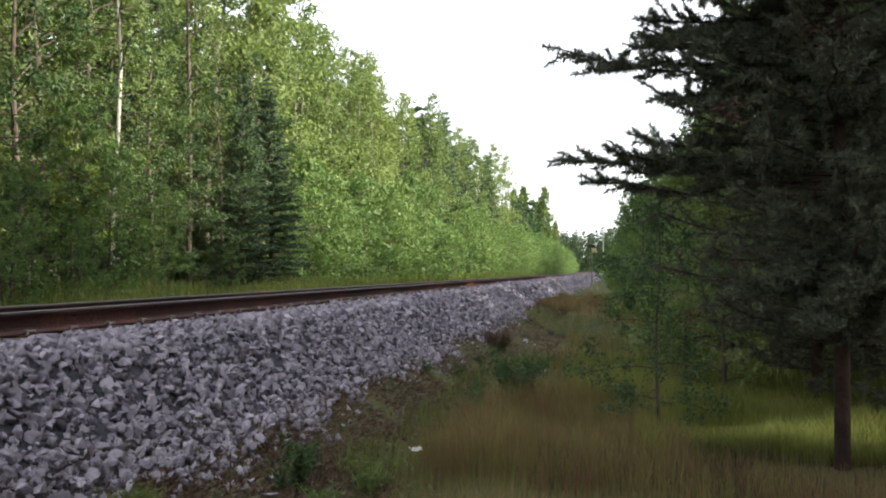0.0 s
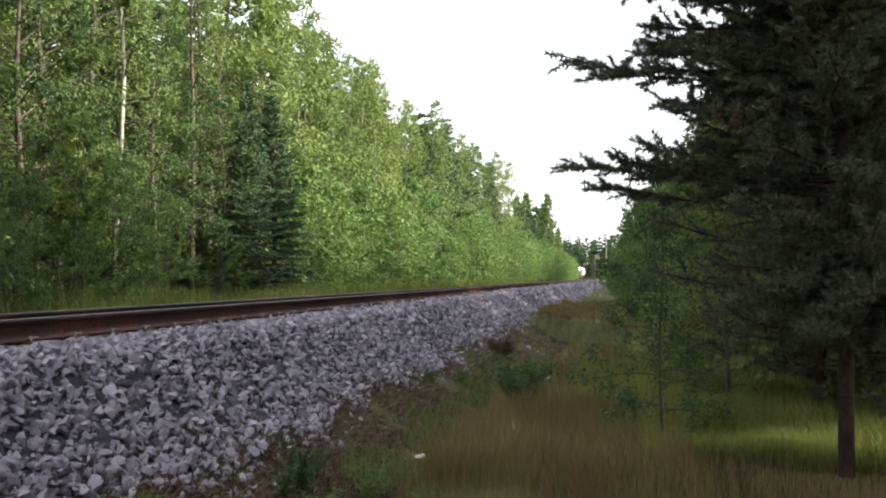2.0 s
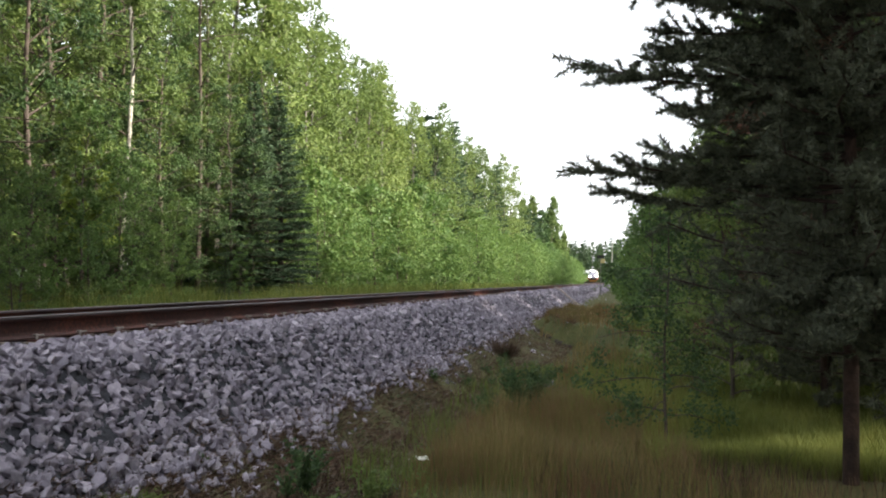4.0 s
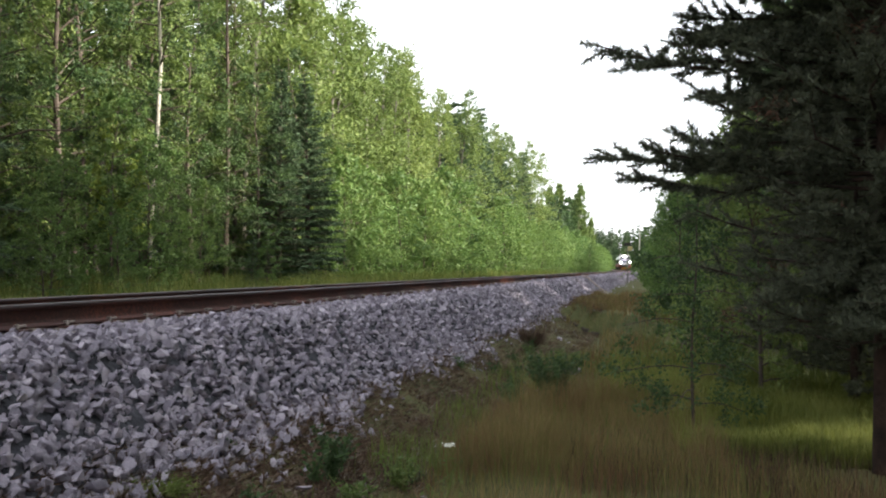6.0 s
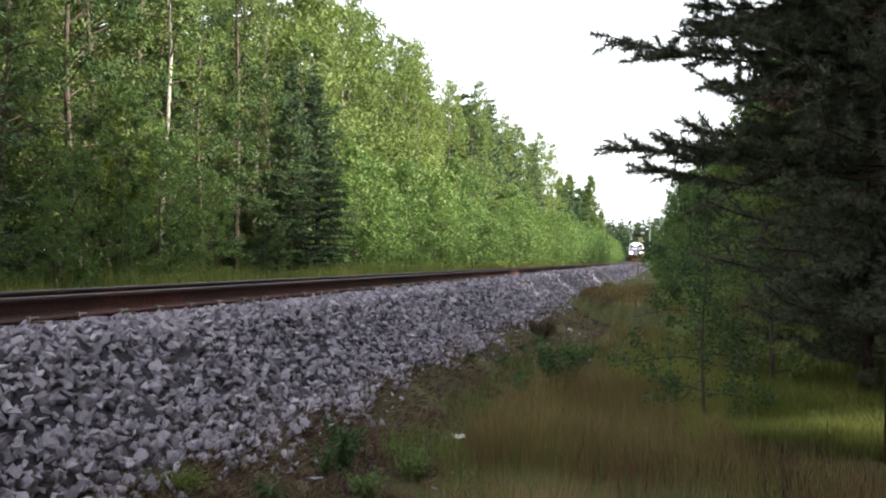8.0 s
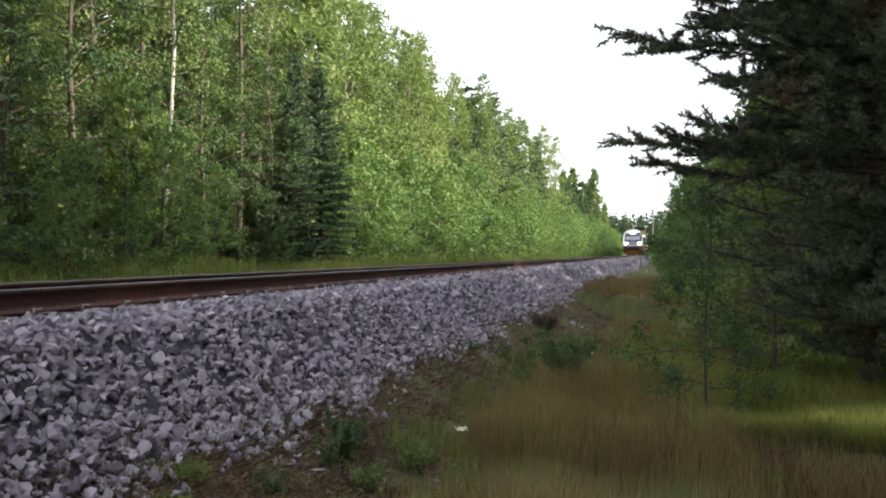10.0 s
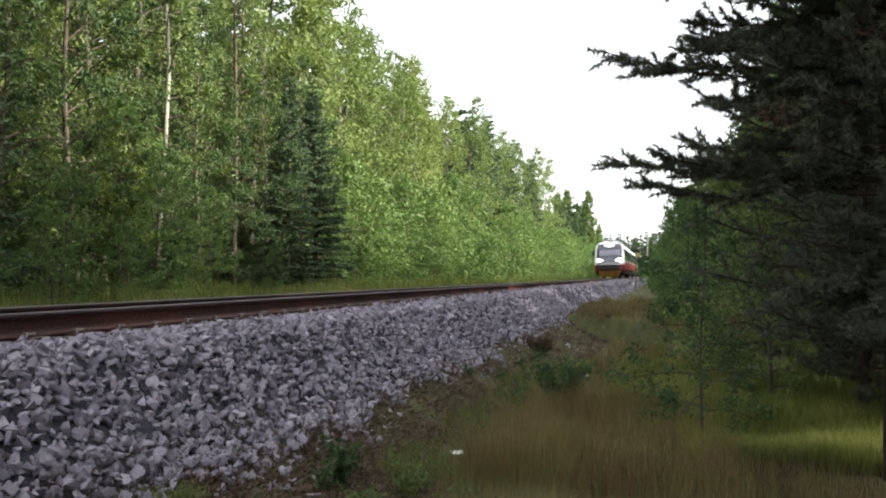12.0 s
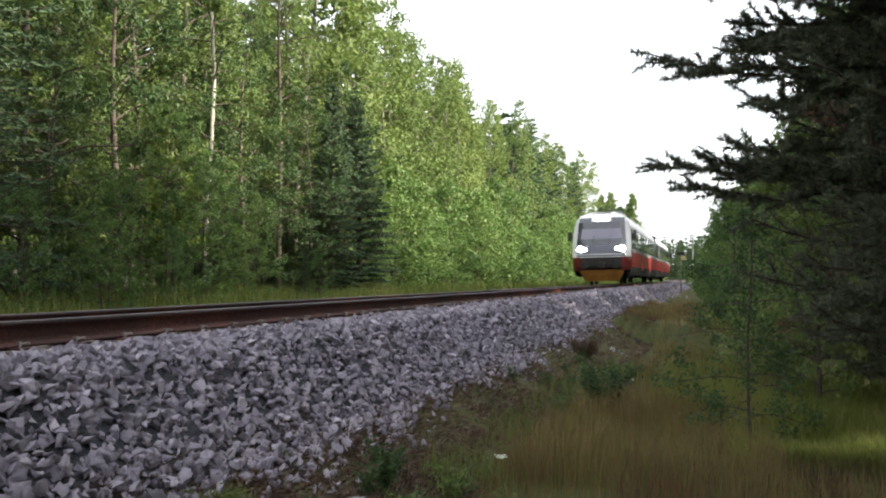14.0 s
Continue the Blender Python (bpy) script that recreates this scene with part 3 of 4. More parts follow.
    for _ in range(130):
        yy = rng.uniform(420, 540)
        put(remote, rng.choice(("birch", "spruce", "spruce")), rng.uniform(-75, 40), yy, rng.uniform(0.85, 1.15))
    return near, far, remote, put


def make_near_side(near, far, remote, put):
    """The pine beside the camera and the trees along the foot of the embankment."""
    p = pine("pine_tree", "dark green Scots pine with long low boughs over the grass", 8.0, 0.95, 1.42, 150, 7, 0.06,
             extra=((3.06, 3.08, 1.95, 0.06), (2.96, 3.16, 1.72, 0.04), (3.2, 2.98, 1.5, 0.04), (2.25, 3.09, 1.96, 0.03), (2.22, 3.0, 1.72, -0.04), (2.3, 3.2, 1.6, 0.06), (2.46, 3.05, 1.4, 0.06), (2.3, 3.12, 1.4, 0.02),
                    (3.3, 3.05, 1.35, 0.05), (3.42, 2.95, 1.4, 0.07), (3.6, 3.12, 1.55, 0.08), (3.8, 2.9, 1.6, 0.1), (3.95, 3.15, 1.6, 0.08), (4.2, 2.8, 1.6, 0.1), (4.4, 3.1, 1.6, 0.1),
                    (1.75, -1.78, 0.8, -0.4), (1.95, -1.5, 0.8, -0.4), (1.85, -2.1, 0.8, -0.4), (1.6, -1.65, 0.6, -0.45), (1.7, -1.2, 0.8, -0.35), (1.7, -2.4, 0.8, -0.35), (1.35, -2.0, 0.9, -0.2), (1.3, -1.2, 0.9, -0.25), (1.45, -0.4, 1.0, -0.2), (1.4, 0.6, 1.0, -0.25), (1.3, 2.2, 0.9, -0.2), *((2.5 + 0.11 * k, 2.55 + 0.33 * (k * 3 % 4), 1.0 + 0.09 * (k * 5 % 4), 0.06) for k in range(26)), (1.5, -2.7, 0.9, -0.15), (1.6, 0.1, 1.1, -0.2), (1.25, 1.4, 1.0, -0.25),
                    (1.2, -1.9, 0.9, 0.0), (1.6, -1.4, 1.0, 0.05), (2.1, -1.7, 1.1, 0.1), (2.6, -1.5, 1.1, 0.1), (1.4, -2.4, 1.1, 0.05), (1.9, -2.1, 1.0, 0.0), (2.35, -1.2, 0.9, 0.0), (2.8, -1.9, 1.0, 0.05),
                    (3.1, -1.4, 0.9, 0.05), (3.5, -1.8, 0.9, 0.1), (3.9, -1.3, 0.9, 0.1)),
             tufts=15, density=85, length=0.064, width=0.0105, dead=16)
    plant(p, 1.68, 7.95, 0, 1.04, True)
    q = pine("pine_tree", "bushy young pine with soft dark green needles", 3.9, 0.35, 1.15, 60, 9, 0.05, tufts=11, density=75, length=0.085, width=0.014)
    plant(q, 2.55, 13.4, 0, 1.25, True)
    plant(q, 3.6, 12.6, 2.2, 1.9)
    plant(q, 3.0, 10.9, 1.2, 0.95)
    plant(q, 2.2, 11.7, 4.4, 0.95)
    plant(q, 2.9, 15.6, 4.0, 1.6)
    plant(q, 4.9, 12.6, 1.0, 2.0)
    g = broadleaf("birch_sapling", "leafy green birch sapling beside the pine", 3.6, 0.08, 1.0, 34, 5200, 0.07, 17, 0.025, M_BARK, M_LEAF, twigs=5)
    plant(g, 1.3, 12.6, 0, 1, True)
    plant(g, 0.95, 14.5, 2.0, 0.85)
    s = broadleaf("sapling", "slender leafy sapling rising from the grass", 2.45, 0.16, 0.85, 24, 5200, 0.042, 11, 0.014, M_BARK, M_LEAF_DARK, (-0.12, 0), flat=0.35, twigs=6, spread=0.55)
    plant(s, 0.4, 9.6, 0, 1, True)
    for x, y, k, z in ((4.6, 15.5, "alder", 0.7), (6.5, 17, "birch", 0.8), (3.6, 19, "birch", 0.6), (7.2, 1.5, "birch", 0.8),
                       (1.3, 21, "young", 0.65), (0.7, 27, "young", 0.6), (2.6, 25, "young", 0.55), (1.2, 33, "young", 0.75), (1.0, 40, "young", 0.8), (5, 24, "spruce", 0.8)):
        put(near, k, x, y, z)
    # high-crowned birches added out of view: they block the sun except under their crowns, on the grass below the pine
    b = broadleaf("birch_tree", "tall dense birch with a high crown beside the glade", 18.0, 0.2, 2.9, 60, 6500, 0.3, 27, 0.13, M_BARK_GREY, M_LEAF, fine=False, spread=1.4)
    for k, (x, y) in enumerate(((5.4, 5.0), (5.2, 8.0), (5.5, 11.0), (7.2, 6.4), (7.0, 9.6), (7.2, 12.8))):
        plant(b, x, y, k * 1.7, 1.0 if x < 6 else 1.12, k == 0)
    # tall trees behind, mostly out of view, added to shade the near side of the line; heights set by that shade
    y = -34.0
    while y < 160:
        tall = 1.28 if y < 16 else (1.08 if y < 34 else 1.0)
        if 4.5 < y < 13.0:  # a gap left in the rows, so that sun falls on the grass under the pine
            y += 3.0
            continue
        put(remote, "birch" if int(y) % 3 else "spruce", 8.6 + 1.4 * math.sin(y * 1.3), y, tall)
        put(remote, "spruce" if int(y) % 2 else "birch", 11.5 + 1.2 * math.sin(y * 2.1), y + 1.5, tall)
        y += 3.0 if y < 60 else 5.0
    for x, y, k in ((-0.7, 112, 0.4), (-0.6, 99, 0.34), (-0.3, 92, 0.5), (0.2, 70, 0.5)):
        put(far, "young", x, y, k)
    y = 46.0
    while y < 300:
        put(far, "young", track_x(y) + 5.2 + abs(math.sin(y)) * 1.6, y, 0.6 + 0.3 * abs(math.sin(y * 1.7)))
        put(far if y < 100 else remote, "birch" if int(y) % 3 else "spruce", track_x(y) + 9.3 + 2 * math.sin(y), y + 1, 0.55)
        y += 4.5 + y * 0.012
    # the kinds that stand nowhere yet grow deep in the wood
    rest = [ob for kinds in (near, far, remote) for kind in kinds.values() for ob in kind if ob.matrix_basis.translation.length < 0.01]
    for k, ob in enumerate(rest):
        plant(ob, -27.0 - 2.0 * (k % 2), 14.0 + 5.0 * k, k * 1.1, 1.0, True)


# ---- grass ----
def blades(geo, rng, n, region, height, width, bend=0.35, dense=None):
    x0, x1, y0, y1 = region
    x, y = rng.uniform(x0, x1, n), y0 + (y1 - y0) * rng.uniform(0, 1, n) ** 1.5
    clump = np.array([noise.noise((a * 0.9, b * 0.9, 1.7)) for a, b in zip(x, y)])
    keep = rng.uniform(-0.45, 0.5, n) < clump + (0 if dense is None else dense)
    x, y, clump = x[keep], y[keep], clump[keep]
    n = len(x)
    z = np.array([land(a, b) for a, b in zip(x, y)]) - 0.02
    h = height * rng.uniform(0.5, 1.2, n) * (1 + 0.5 * clump)
    az = rng.uniform(0, 6.283, n)
    d = np.stack([np.cos(az), np.sin(az), np.zeros(n)], 1)
    side = np.stack([-d[:, 1], d[:, 0], np.zeros(n)], 1) * (width * rng.uniform(0.6, 1.3, n))[:, None] * 0.5
    p0 = np.stack([x, y, z], 1)
    up = np.array((0, 0, 1.0))
    b = (bend * rng.uniform(0.2, 1.2, n) * h)[:, None]
    p1 = p0 + up * (h * 0.6)[:, None] + d * b * 0.3
    p2 = p0 + up * (h * 0.95)[:, None] + d * b
    k = geo.n
    geo.v.append(np.stack([p0 - side, p0 + side, p1 + side * 0.7, p1 - side * 0.7, p2], 1).reshape(-1, 3))
    geo.n += 5 * n
    for i in range(k, k + 5 * n, 5):
        geo.f.append((i, i + 1, i + 2, i + 3))
        geo.f.append((i + 3, i + 2, i + 4))


def make_grass():
    rng = np.random.default_rng(33)
    g = Geo()
    blades(g, rng, 46000, (-1.9, 4.5, 3.2, 16), 0.2, 0.006, 0.35, 0.15)
    blades(g, rng, 11000, (-0.2, 5, 14, 50), 0.35, 0.016)
    blades(g, rng, 12000, (-1.3, 2.8, 2.2, 5.2), 0.24, 0.005, 0.4, 0.3)
    blades(g, rng, 9000, (-2.0, 4.0, -6.0, 2.2), 0.22, 0.007, 0.4, 0.3)
    # sunlit band under the pine, made brighter by its own grass colour
    sunlit = Geo()
    blades(sunlit, rng, 26000, (0.2, 3.0, 8.2, 13.5), 0.26, 0.009, 0.5, 0.6)
    blades(sunlit, rng, 7000, (-0.6, 0.8, 11.0, 15.5), 0.3, 0.01, 0.5, 0.3)
    tagged(piece("lush_grass", sunlit, M_GRASS_SUNLIT), "bright yellow-green grass under the pine", "grass", kind="stuff")
    tagged(piece("green_grass", g, M_GRASS), "green meadow grass on the ground beside the ballast", "grass", kind="stuff")
    d = Geo()
    blades(d, rng, 36000, (-1.4, 0.55, 3.2, 12), 0.38, 0.0035, 0.5, 0.15)
    blades(d, rng, 9000, (0.55, 2.0, 3.2, 7.2), 0.34, 0.0035, 0.5)
    blades(d, rng, 9000, (-1.0, 1.0, 13, 45), 0.32, 0.01, 0.5)
    blades(d, rng, 12000, (-2.0, 0.4, 23.5, 36), 0.18, 0.012, 0.6, 0.1)
    tagged(piece("dry_grass", d, M_GRASS_DRY), "thin straw-brown bent grass beside the ballast", "grass", kind="stuff")
    r = Geo()
    blades(r, rng, 16000, (0.7, 3.2, 4.6, 8.6), 0.2, 0.006, 0.6, 0.4)
    blades(r, rng, 5000, (-0.6, 0.9, 5.5, 9.5), 0.26, 0.005, 0.6, 0.0)
    tagged(piece("litter_growth", r, M_STEM_BROWN), "dark brown withered stems and litter below the pine", "grass", kind="stuff")
    f = Geo()
    blades(f, rng, 26000, (-15.2, -8.0, 8, 45), 0.6, 0.02)
    blades(f, rng, 12000, (-14.2, -8.0, 45, 120), 0.6, 0.05)
    # lit strip before the wood, in the same lightened grass colour
    v = Geo()
    blades(v, rng, 14000, (-14.0, -7.6, 9, 34), 0.55, 0.016, 0.5, 0.1)
    tagged(piece("verge_grass", v, M_GRASS_SUNLIT), "pale yellow-green grass along the edge of the wood", "grass", kind="stuff")
    tagged(piece("verge_grass", f, M_GRASS), "tall green grass between the track and the wood", "grass", kind="stuff")


# ---- the railcar ----
M_WHITE = surface("white train paint", [(0.3, (0.7, 0.7, 0.7)), (0.7, (0.82, 0.82, 0.82))], 1.5, 0.3, 0, 0.02, 30, 0.002)
M_RED = surface("red train paint", [(0.3, (0.3, 0.03, 0.04)), (0.7, (0.4, 0.045, 0.055))], 1.5, 0.35, 0, 0.02, 30, 0.002)
M_MAROON = surface("dark red corner paint", [(0.3, (0.1, 0.018, 0.016)), (0.7, (0.2, 0.03, 0.026))], 2.5, 0.4, 0, 0.02, 30, 0.002)
M_YELLOW = surface("yellow plough paint", [(0.3, (0.3, 0.11, 0.025)), (0.7, (0.55, 0.27, 0.05))], 2, 0.5, 0, 0.1, 30, 0.004)
M_DARK = surface("sooty underframe", [(0.3, (0.012, 0.011, 0.011)), (0.7, (0.04, 0.035, 0.032))], 3, 0.8, 0.1, 0.2, 30, 0.004)
M_GREY = surface("slate grey panel paint", [(0.3, (0.12, 0.12, 0.16)), (0.7, (0.18, 0.18, 0.23))], 3, 0.4, 0, 0.05, 30, 0.002)
M_GLASS = plain("tinted train glass", (0.03, 0.032, 0.045), 0.06, 0.0, 0, 1.0)
M_BAND = surface("grey window band paint", [(0.3, (0.09, 0.09, 0.09)), (0.7, (0.14, 0.14, 0.135))], 2, 0.25, 0, 0.02, 30, 0.002)
# the sky's reflection in the windscreen, given as a pale colour
M_SCREEN_REFLECTION = plain("pale cab blind", (0.26, 0.25, 0.32), 0.6)
M_LAMP = plain("lit headlamp", (0.9, 0.9, 0.9), 0.3, 0, 26.0)
M_ROOF_GEAR = surface("grey roof gear", [(0.3, (0.25, 0.25, 0.25)), (0.7, (0.4, 0.4, 0.4))], 3, 0.6, 0, 0.1)
CAR_LENGTH = 24.6


def half_width(z):
    return float(np.interp(z, (0.25, 0.5, 0.9, 1.2, 2.2, 2.9, 3.25, 3.5, 3.66, 3.76, 3.8), (1.2, 1.36, 1.44, 1.47, 1.47, 1.40, 1.30, 1.1, 0.8, 0.4, 0.0)))


def nose(x, z):
    """How far the cab's face lies behind its foremost point."""
    rake = float(np.interp(z, (0.15, 0.5, 0.9, 1.3, 1.8, 2.05, 3.25, 3.55, 3.7, 3.8), (0.45, 0.2, 0.02, 0.0, 0.1, 0.18, 0.72, 1.0, 1.35, 1.9)))
    return rake + 0.38 * (abs(x) / 1.47) ** 4


def skin(levels, back, side=1):
    """A strip of the side wall between heights, from the cab's face to the back end."""
    v, f = [], []
    for z in levels:
        w = half_width(z)
        y0 = nose(w, z)
        for k, y in enumerate((y0, y0 + 0.3, 2.5, 8.0, 16.0, back)):
            v.append((side * w, y, z))
        for k, y in enumerate((y0 + 0.06, y0 + 0.3, 2.5, 8.0, 16.0, back)):
            v.append((side * max(0.0, w - 0.06), y, z))
    for i in range(len(levels) - 1):
        for k in range(5):
            a, b = i * 12 + k, (i + 1) * 12 + k
            f.append((a, a + 1, b + 1, b))
            f.append((a + 6, b + 6, b + 7, a + 7))
        f.append((i * 12, (i + 1) * 12, (i + 1) * 12 + 6, i * 12 + 6))
    return v, f


def face(x0, x1, z0, z1, off, nx=9, nz=7, thick=0.04, taper=0.0, fit=False):
    """A curved panel on the cab's face, thick metres deep and off metres proud."""
    v, f = [], []
    for back in (0, thick):
        for j in range(nz):
            z = z0 + (z1 - z0) * j / (nz - 1)
            for i in range(nx):
                x = (x0 + x1) / 2 + (x1 - x0) / 2 * (2 * i / (nx - 1) - 1) * (1 - taper * j / (nz - 1))
                if fit:
                    x = max(-half_width(z), min(half_width(z), x))
                v.append((x, nose(x, z) - off + back, z))
    n = nx * nz
    for j in range(nz - 1):
        for i in range(nx - 1):
            a = j * nx + i
            f.append((a, a + 1, a + nx + 1, a + nx))
            f.append((n + a, n + a + nx, n + a + nx + 1, n + a + 1))
    rim = [*range(nx), *range(2 * nx - 1, n, nx), *range(n - 2, n - nx - 1, -1), *range(n - 2 * nx, 0, -nx)]
    for a, b in zip(rim, rim[1:] + rim[:1]):
        f.append((a, b, n + b, n + a))
    return v, f


def wheel_shape(r, w, n=20):
    v, f = [], []
    for x, q in ((0, r * 0.92), (w * 0.15, r), (w, r), (w, r * 0.8), (w * 0.8, r * 0.75), (w * 0.8, r * 0.3), (w * 1.1, r * 0.25)):
        v += [(x, q * math.cos(a * 2 * math.pi / n), q * math.sin(a * 2 * math.pi / n)) for a in range(n)]
    for i in range(6):
        f += [(i * n + a, i * n + (a + 1) % n, (i + 1) * n + (a + 1) % n, (i + 1) * n + a) for a in range(n)]
    f += [tuple(range(n))[::-1], tuple(range(6 * n, 7 * n))]
    return np.array(v), f


def make_car(label):
    car = tagged(new("railcar"), label, "train", "cars of the train")
    L = CAR_LENGTH
    for s in (1, -1):
        piece("skirt", Geo().add(*skin((0.42, 0.6, 0.88), L, s)), M_DARK, car, "sooty dark skirt")
        piece("side_panel", Geo().add(*skin((0.88, 1.2, 1.62), L, s)), M_RED, car, "red lower side panel")
        piece("waist_panel", Geo().add(*skin((1.62, 1.8), L, s)), M_ROOF_GEAR, car, "grey waist panel")
        band = piece("window_band", Geo().add(*skin((1.8, 2.2, 2.6, 2.95), L, s)), M_BAND, car, "grey window band")
        piece("cab_pillar", Geo().add(*face(s * 1.18, s * 1.47, 1.36, 3.2, 0.012, 4, 8, 0.3, 0.0, True)), M_WHITE, car, "white cab pillar")
        for k in range(8):
            y = 4.0 + 2.45 * k
            if k in (2, 5):
                d = piece("door", Geo().add(*box(min(s * 1.45, s * 1.477), max(s * 1.45, s * 1.477), y - 0.65, y + 0.65, 0.75, 1.64, 0.01)), M_RED, car, "red lower half of a sliding door")
                piece("door_pane", Geo().add(*box(min(s * 1.45, s * 1.482), max(s * 1.45, s * 1.482), y - 0.4, y + 0.4, 1.75, 2.7, 0.01)), M_GLASS, d)
            else:
                piece("window_pane", Geo().add(*box(min(s * 1.41, s * 1.474), max(s * 1.41, s * 1.474), y - 1.0, y + 1.0, 1.92, 2.75, 0.02)), M_GLASS, car)
        piece("cab_window", Geo().add(*box(min(s * 1.4, s * 1.476), max(s * 1.4, s * 1.476), 1.15, 2.35, 2.0, 2.8, 0.04)), M_GLASS, car)
    # roof from cantrail to cantrail
    ring = [(half_width(z), z) for z in (2.95, 3.25, 3.5, 3.66, 3.76)] + [(0.0, 3.8)]
    ring += [(-x, z) for x, z in reversed(ring[:-1])]
    ys = lambda x, z: (nose(x, z), nose(x, z) + 0.4, 3.0, 12.0, L)
    v = [(x, y, z) for x, z in ring for y in ys(x, z)]
    f = [(i * 5 + k, i * 5 + k + 1, (i + 1) * 5 + k + 1, (i + 1) * 5 + k) for i in range(len(ring) - 1) for k in range(4)]
    piece("roof", Geo().add(v, f), M_WHITE, car, "white rounded roof", True)
    piece("back_wall", Geo().add(*box(-1.4, 1.4, L - 0.05, L, 0.6, 3.4)), M_DARK, car)
    piece("floor_pan", Geo().add(*box(-1.3, 1.3, 0.9, L, 0.6, 0.95)), M_DARK, car)
    for y, l in ((6.0, 3.4), (13.0, 4.2), (19.0, 2.4)):
        piece("roof_unit", Geo().add(*box(-0.7, 0.7, y - l / 2, y + l / 2, 3.72, 3.93, 0.05)), M_ROOF_GEAR, car, "grey rooftop unit")
    # the cab's face
    piece("cab_front", Geo().add(*face(-1.47, 1.47, 1.3, 3.72, 0.0, 15, 13, 0.06, 0.0, True)), M_WHITE, car, "white cab front", True)
    wind = piece("windscreen", Geo().add(*face(-1.24, 1.24, 2.0, 3.4, 0.03, 11, 7, 0.03, 0.08)), M_GLASS, car, "dark raked windscreen")
    # a pale panel on the glass paints the reflected band
    piece("blind", Geo().add(*face(-1.02, 1.02, 2.3, 2.82, 0.036, 9, 4, 0.01, 0.04)), M_SCREEN_REFLECTION, wind, "pale grey blind and reflections")
    for x in (-0.45, 0.35):
        piece("wiper", Geo().add(*tube([(x, nose(x, 2.04) - 0.06, 2.04), (x + 0.12, nose(x, 2.5) - 0.06, 2.5)], [0.014, 0.01], 5)), M_DARK, wind)
    piece("centre_panel", Geo().add(*face(-1.2, 1.2, 1.42, 1.99, 0.03, 9, 4)), M_GREY, car, "slate grey panel under the windscreen")
    piece("trim_line", Geo().add(*face(-1.2, 1.2, 1.5, 1.54, 0.045, 9, 2)), M_WHITE, car)
    for x in (-0.95, 0.95):
        lamp = piece("headlight", Geo().add(*face(x - 0.3, x + 0.3, 1.62, 1.96, 0.05, 5, 4, 0.06)), M_GREY, car, "lit headlight cluster")
        for dx, r in ((math.copysign(0.08, x), 0.16), (-math.copysign(0.16, x), 0.09)):
            y = nose(x + dx, 1.79)
            piece("lens", Geo().add(*tube([(x + dx, y - 0.02, 1.79), (x + dx, y - 0.06, 1.79), (x + dx, y - 0.085, 1.79)], [r, r, r * 0.8], 18)), M_LAMP, lamp, "glowing white lamp")
    top = piece("top_light", Geo().add(*face(-0.5, 0.5, 3.2, 3.56, 0.045, 7, 4, 0.05)), M_WHITE, car, "lit lamp panel above the windscreen")
    for x in (-0.2, 0.2):
        piece("lens", Geo().add(*face(x - 0.16, x + 0.16, 3.26, 3.5, 0.06, 4, 4, 0.02)), M_LAMP, top, "glowing white lamp")
    piece("bumper", Geo().add(*face(-1.0, 1.0, 0.86, 1.36, 0.05, 9, 5, 0.25)), M_DARK, car, "dark bumper panel")
    for s in (1, -1):
        piece("corner_panel", Geo().add(*face(s * 1.0, s * 1.46, 0.7, 1.38, 0.03, 5, 5, 0.3, 0.0, True)), M_MAROON, car, "dark red corner panel")
        piece("buffer", Geo().add(*tube([(s * 0.8, 0.35, 0.98), (s * 0.8, -0.22, 0.98), (s * 0.8, -0.24, 0.98), (s * 0.8, -0.28, 0.98)], [0.09, 0.09, 0.2, 0.19], 12)), M_DARK, car)
        arm = piece("mirror", Geo().add(*box(s * 1.62 - 0.1, s * 1.62 + 0.1, 0.75, 0.9, 2.25, 2.72, 0.03)), M_DARK, car, "black wing mirror")
        piece("mirror_arm", Geo().add(*tube([(s * 1.36, 0.95, 2.5), (s * 1.56, 0.85, 2.5)], [0.025, 0.025], 6)), M_DARK, arm)
    piece("plough", Geo().add(*face(-0.85, 0.85, 0.18, 0.74, 0.02, 11, 5, 0.12, -0.32)), M_YELLOW, car, "yellow snow plough")
    piece("coupler", Geo().add(*box(-0.2, 0.2, -0.3, 0.3, 0.82, 1.12, 0.04)), M_DARK, car)
    for y in (3.6, L - 3.6):
        bogie = piece("bogie", Geo().add(*box(-1.15, 1.15, y - 1.7, y + 1.7, 0.36, 0.62, 0.05)), M_DARK, car, "sooty bogie")
        for dy in (-1.2, 1.2):
            for s in (1, -1):
                wv, wf = wheel_shape(0.42, 0.13)
                wv = wv * (s, 1, 1) + (s * 0.70, y + dy, 0.425)
                piece("wheel", Geo().add(wv, wf if s > 0 else [q[::-1] for q in wf]), M_DARK, bogie)
    return car


def train_y(t):
    """The train slows a little as it comes: metres from the camera to its front along the line."""
    r = 14.0 - t
    return 50.0 + 24.5 * r + 0.06 * r * r


def train_rows(back, turned):
    rows = []
    for i in range(29):
        t = i * 0.5
        y = train_y(t) + back
        far_end = y - CAR_LENGTH if turned else y + CAR_LENGTH
        turn = math.degrees(math.atan2(track_x(y) - track_x(far_end), far_end - y)) if not turned else math.degrees(math.atan2(track_x(far_end) - track_x(y), y - far_end))
        lean = CANT if turned else -CANT
        rows.append((t, pose(track_x(y), y, RAIL_Z - 0.75 * math.tan(radians(CANT)), 0, lean, turn + (180 if turned else 0))))
    return rows


def motions():
    walk(front_car, train_rows(0.0, False))
    walk(rear_car, train_rows(2 * CAR_LENGTH + 0.6, True))


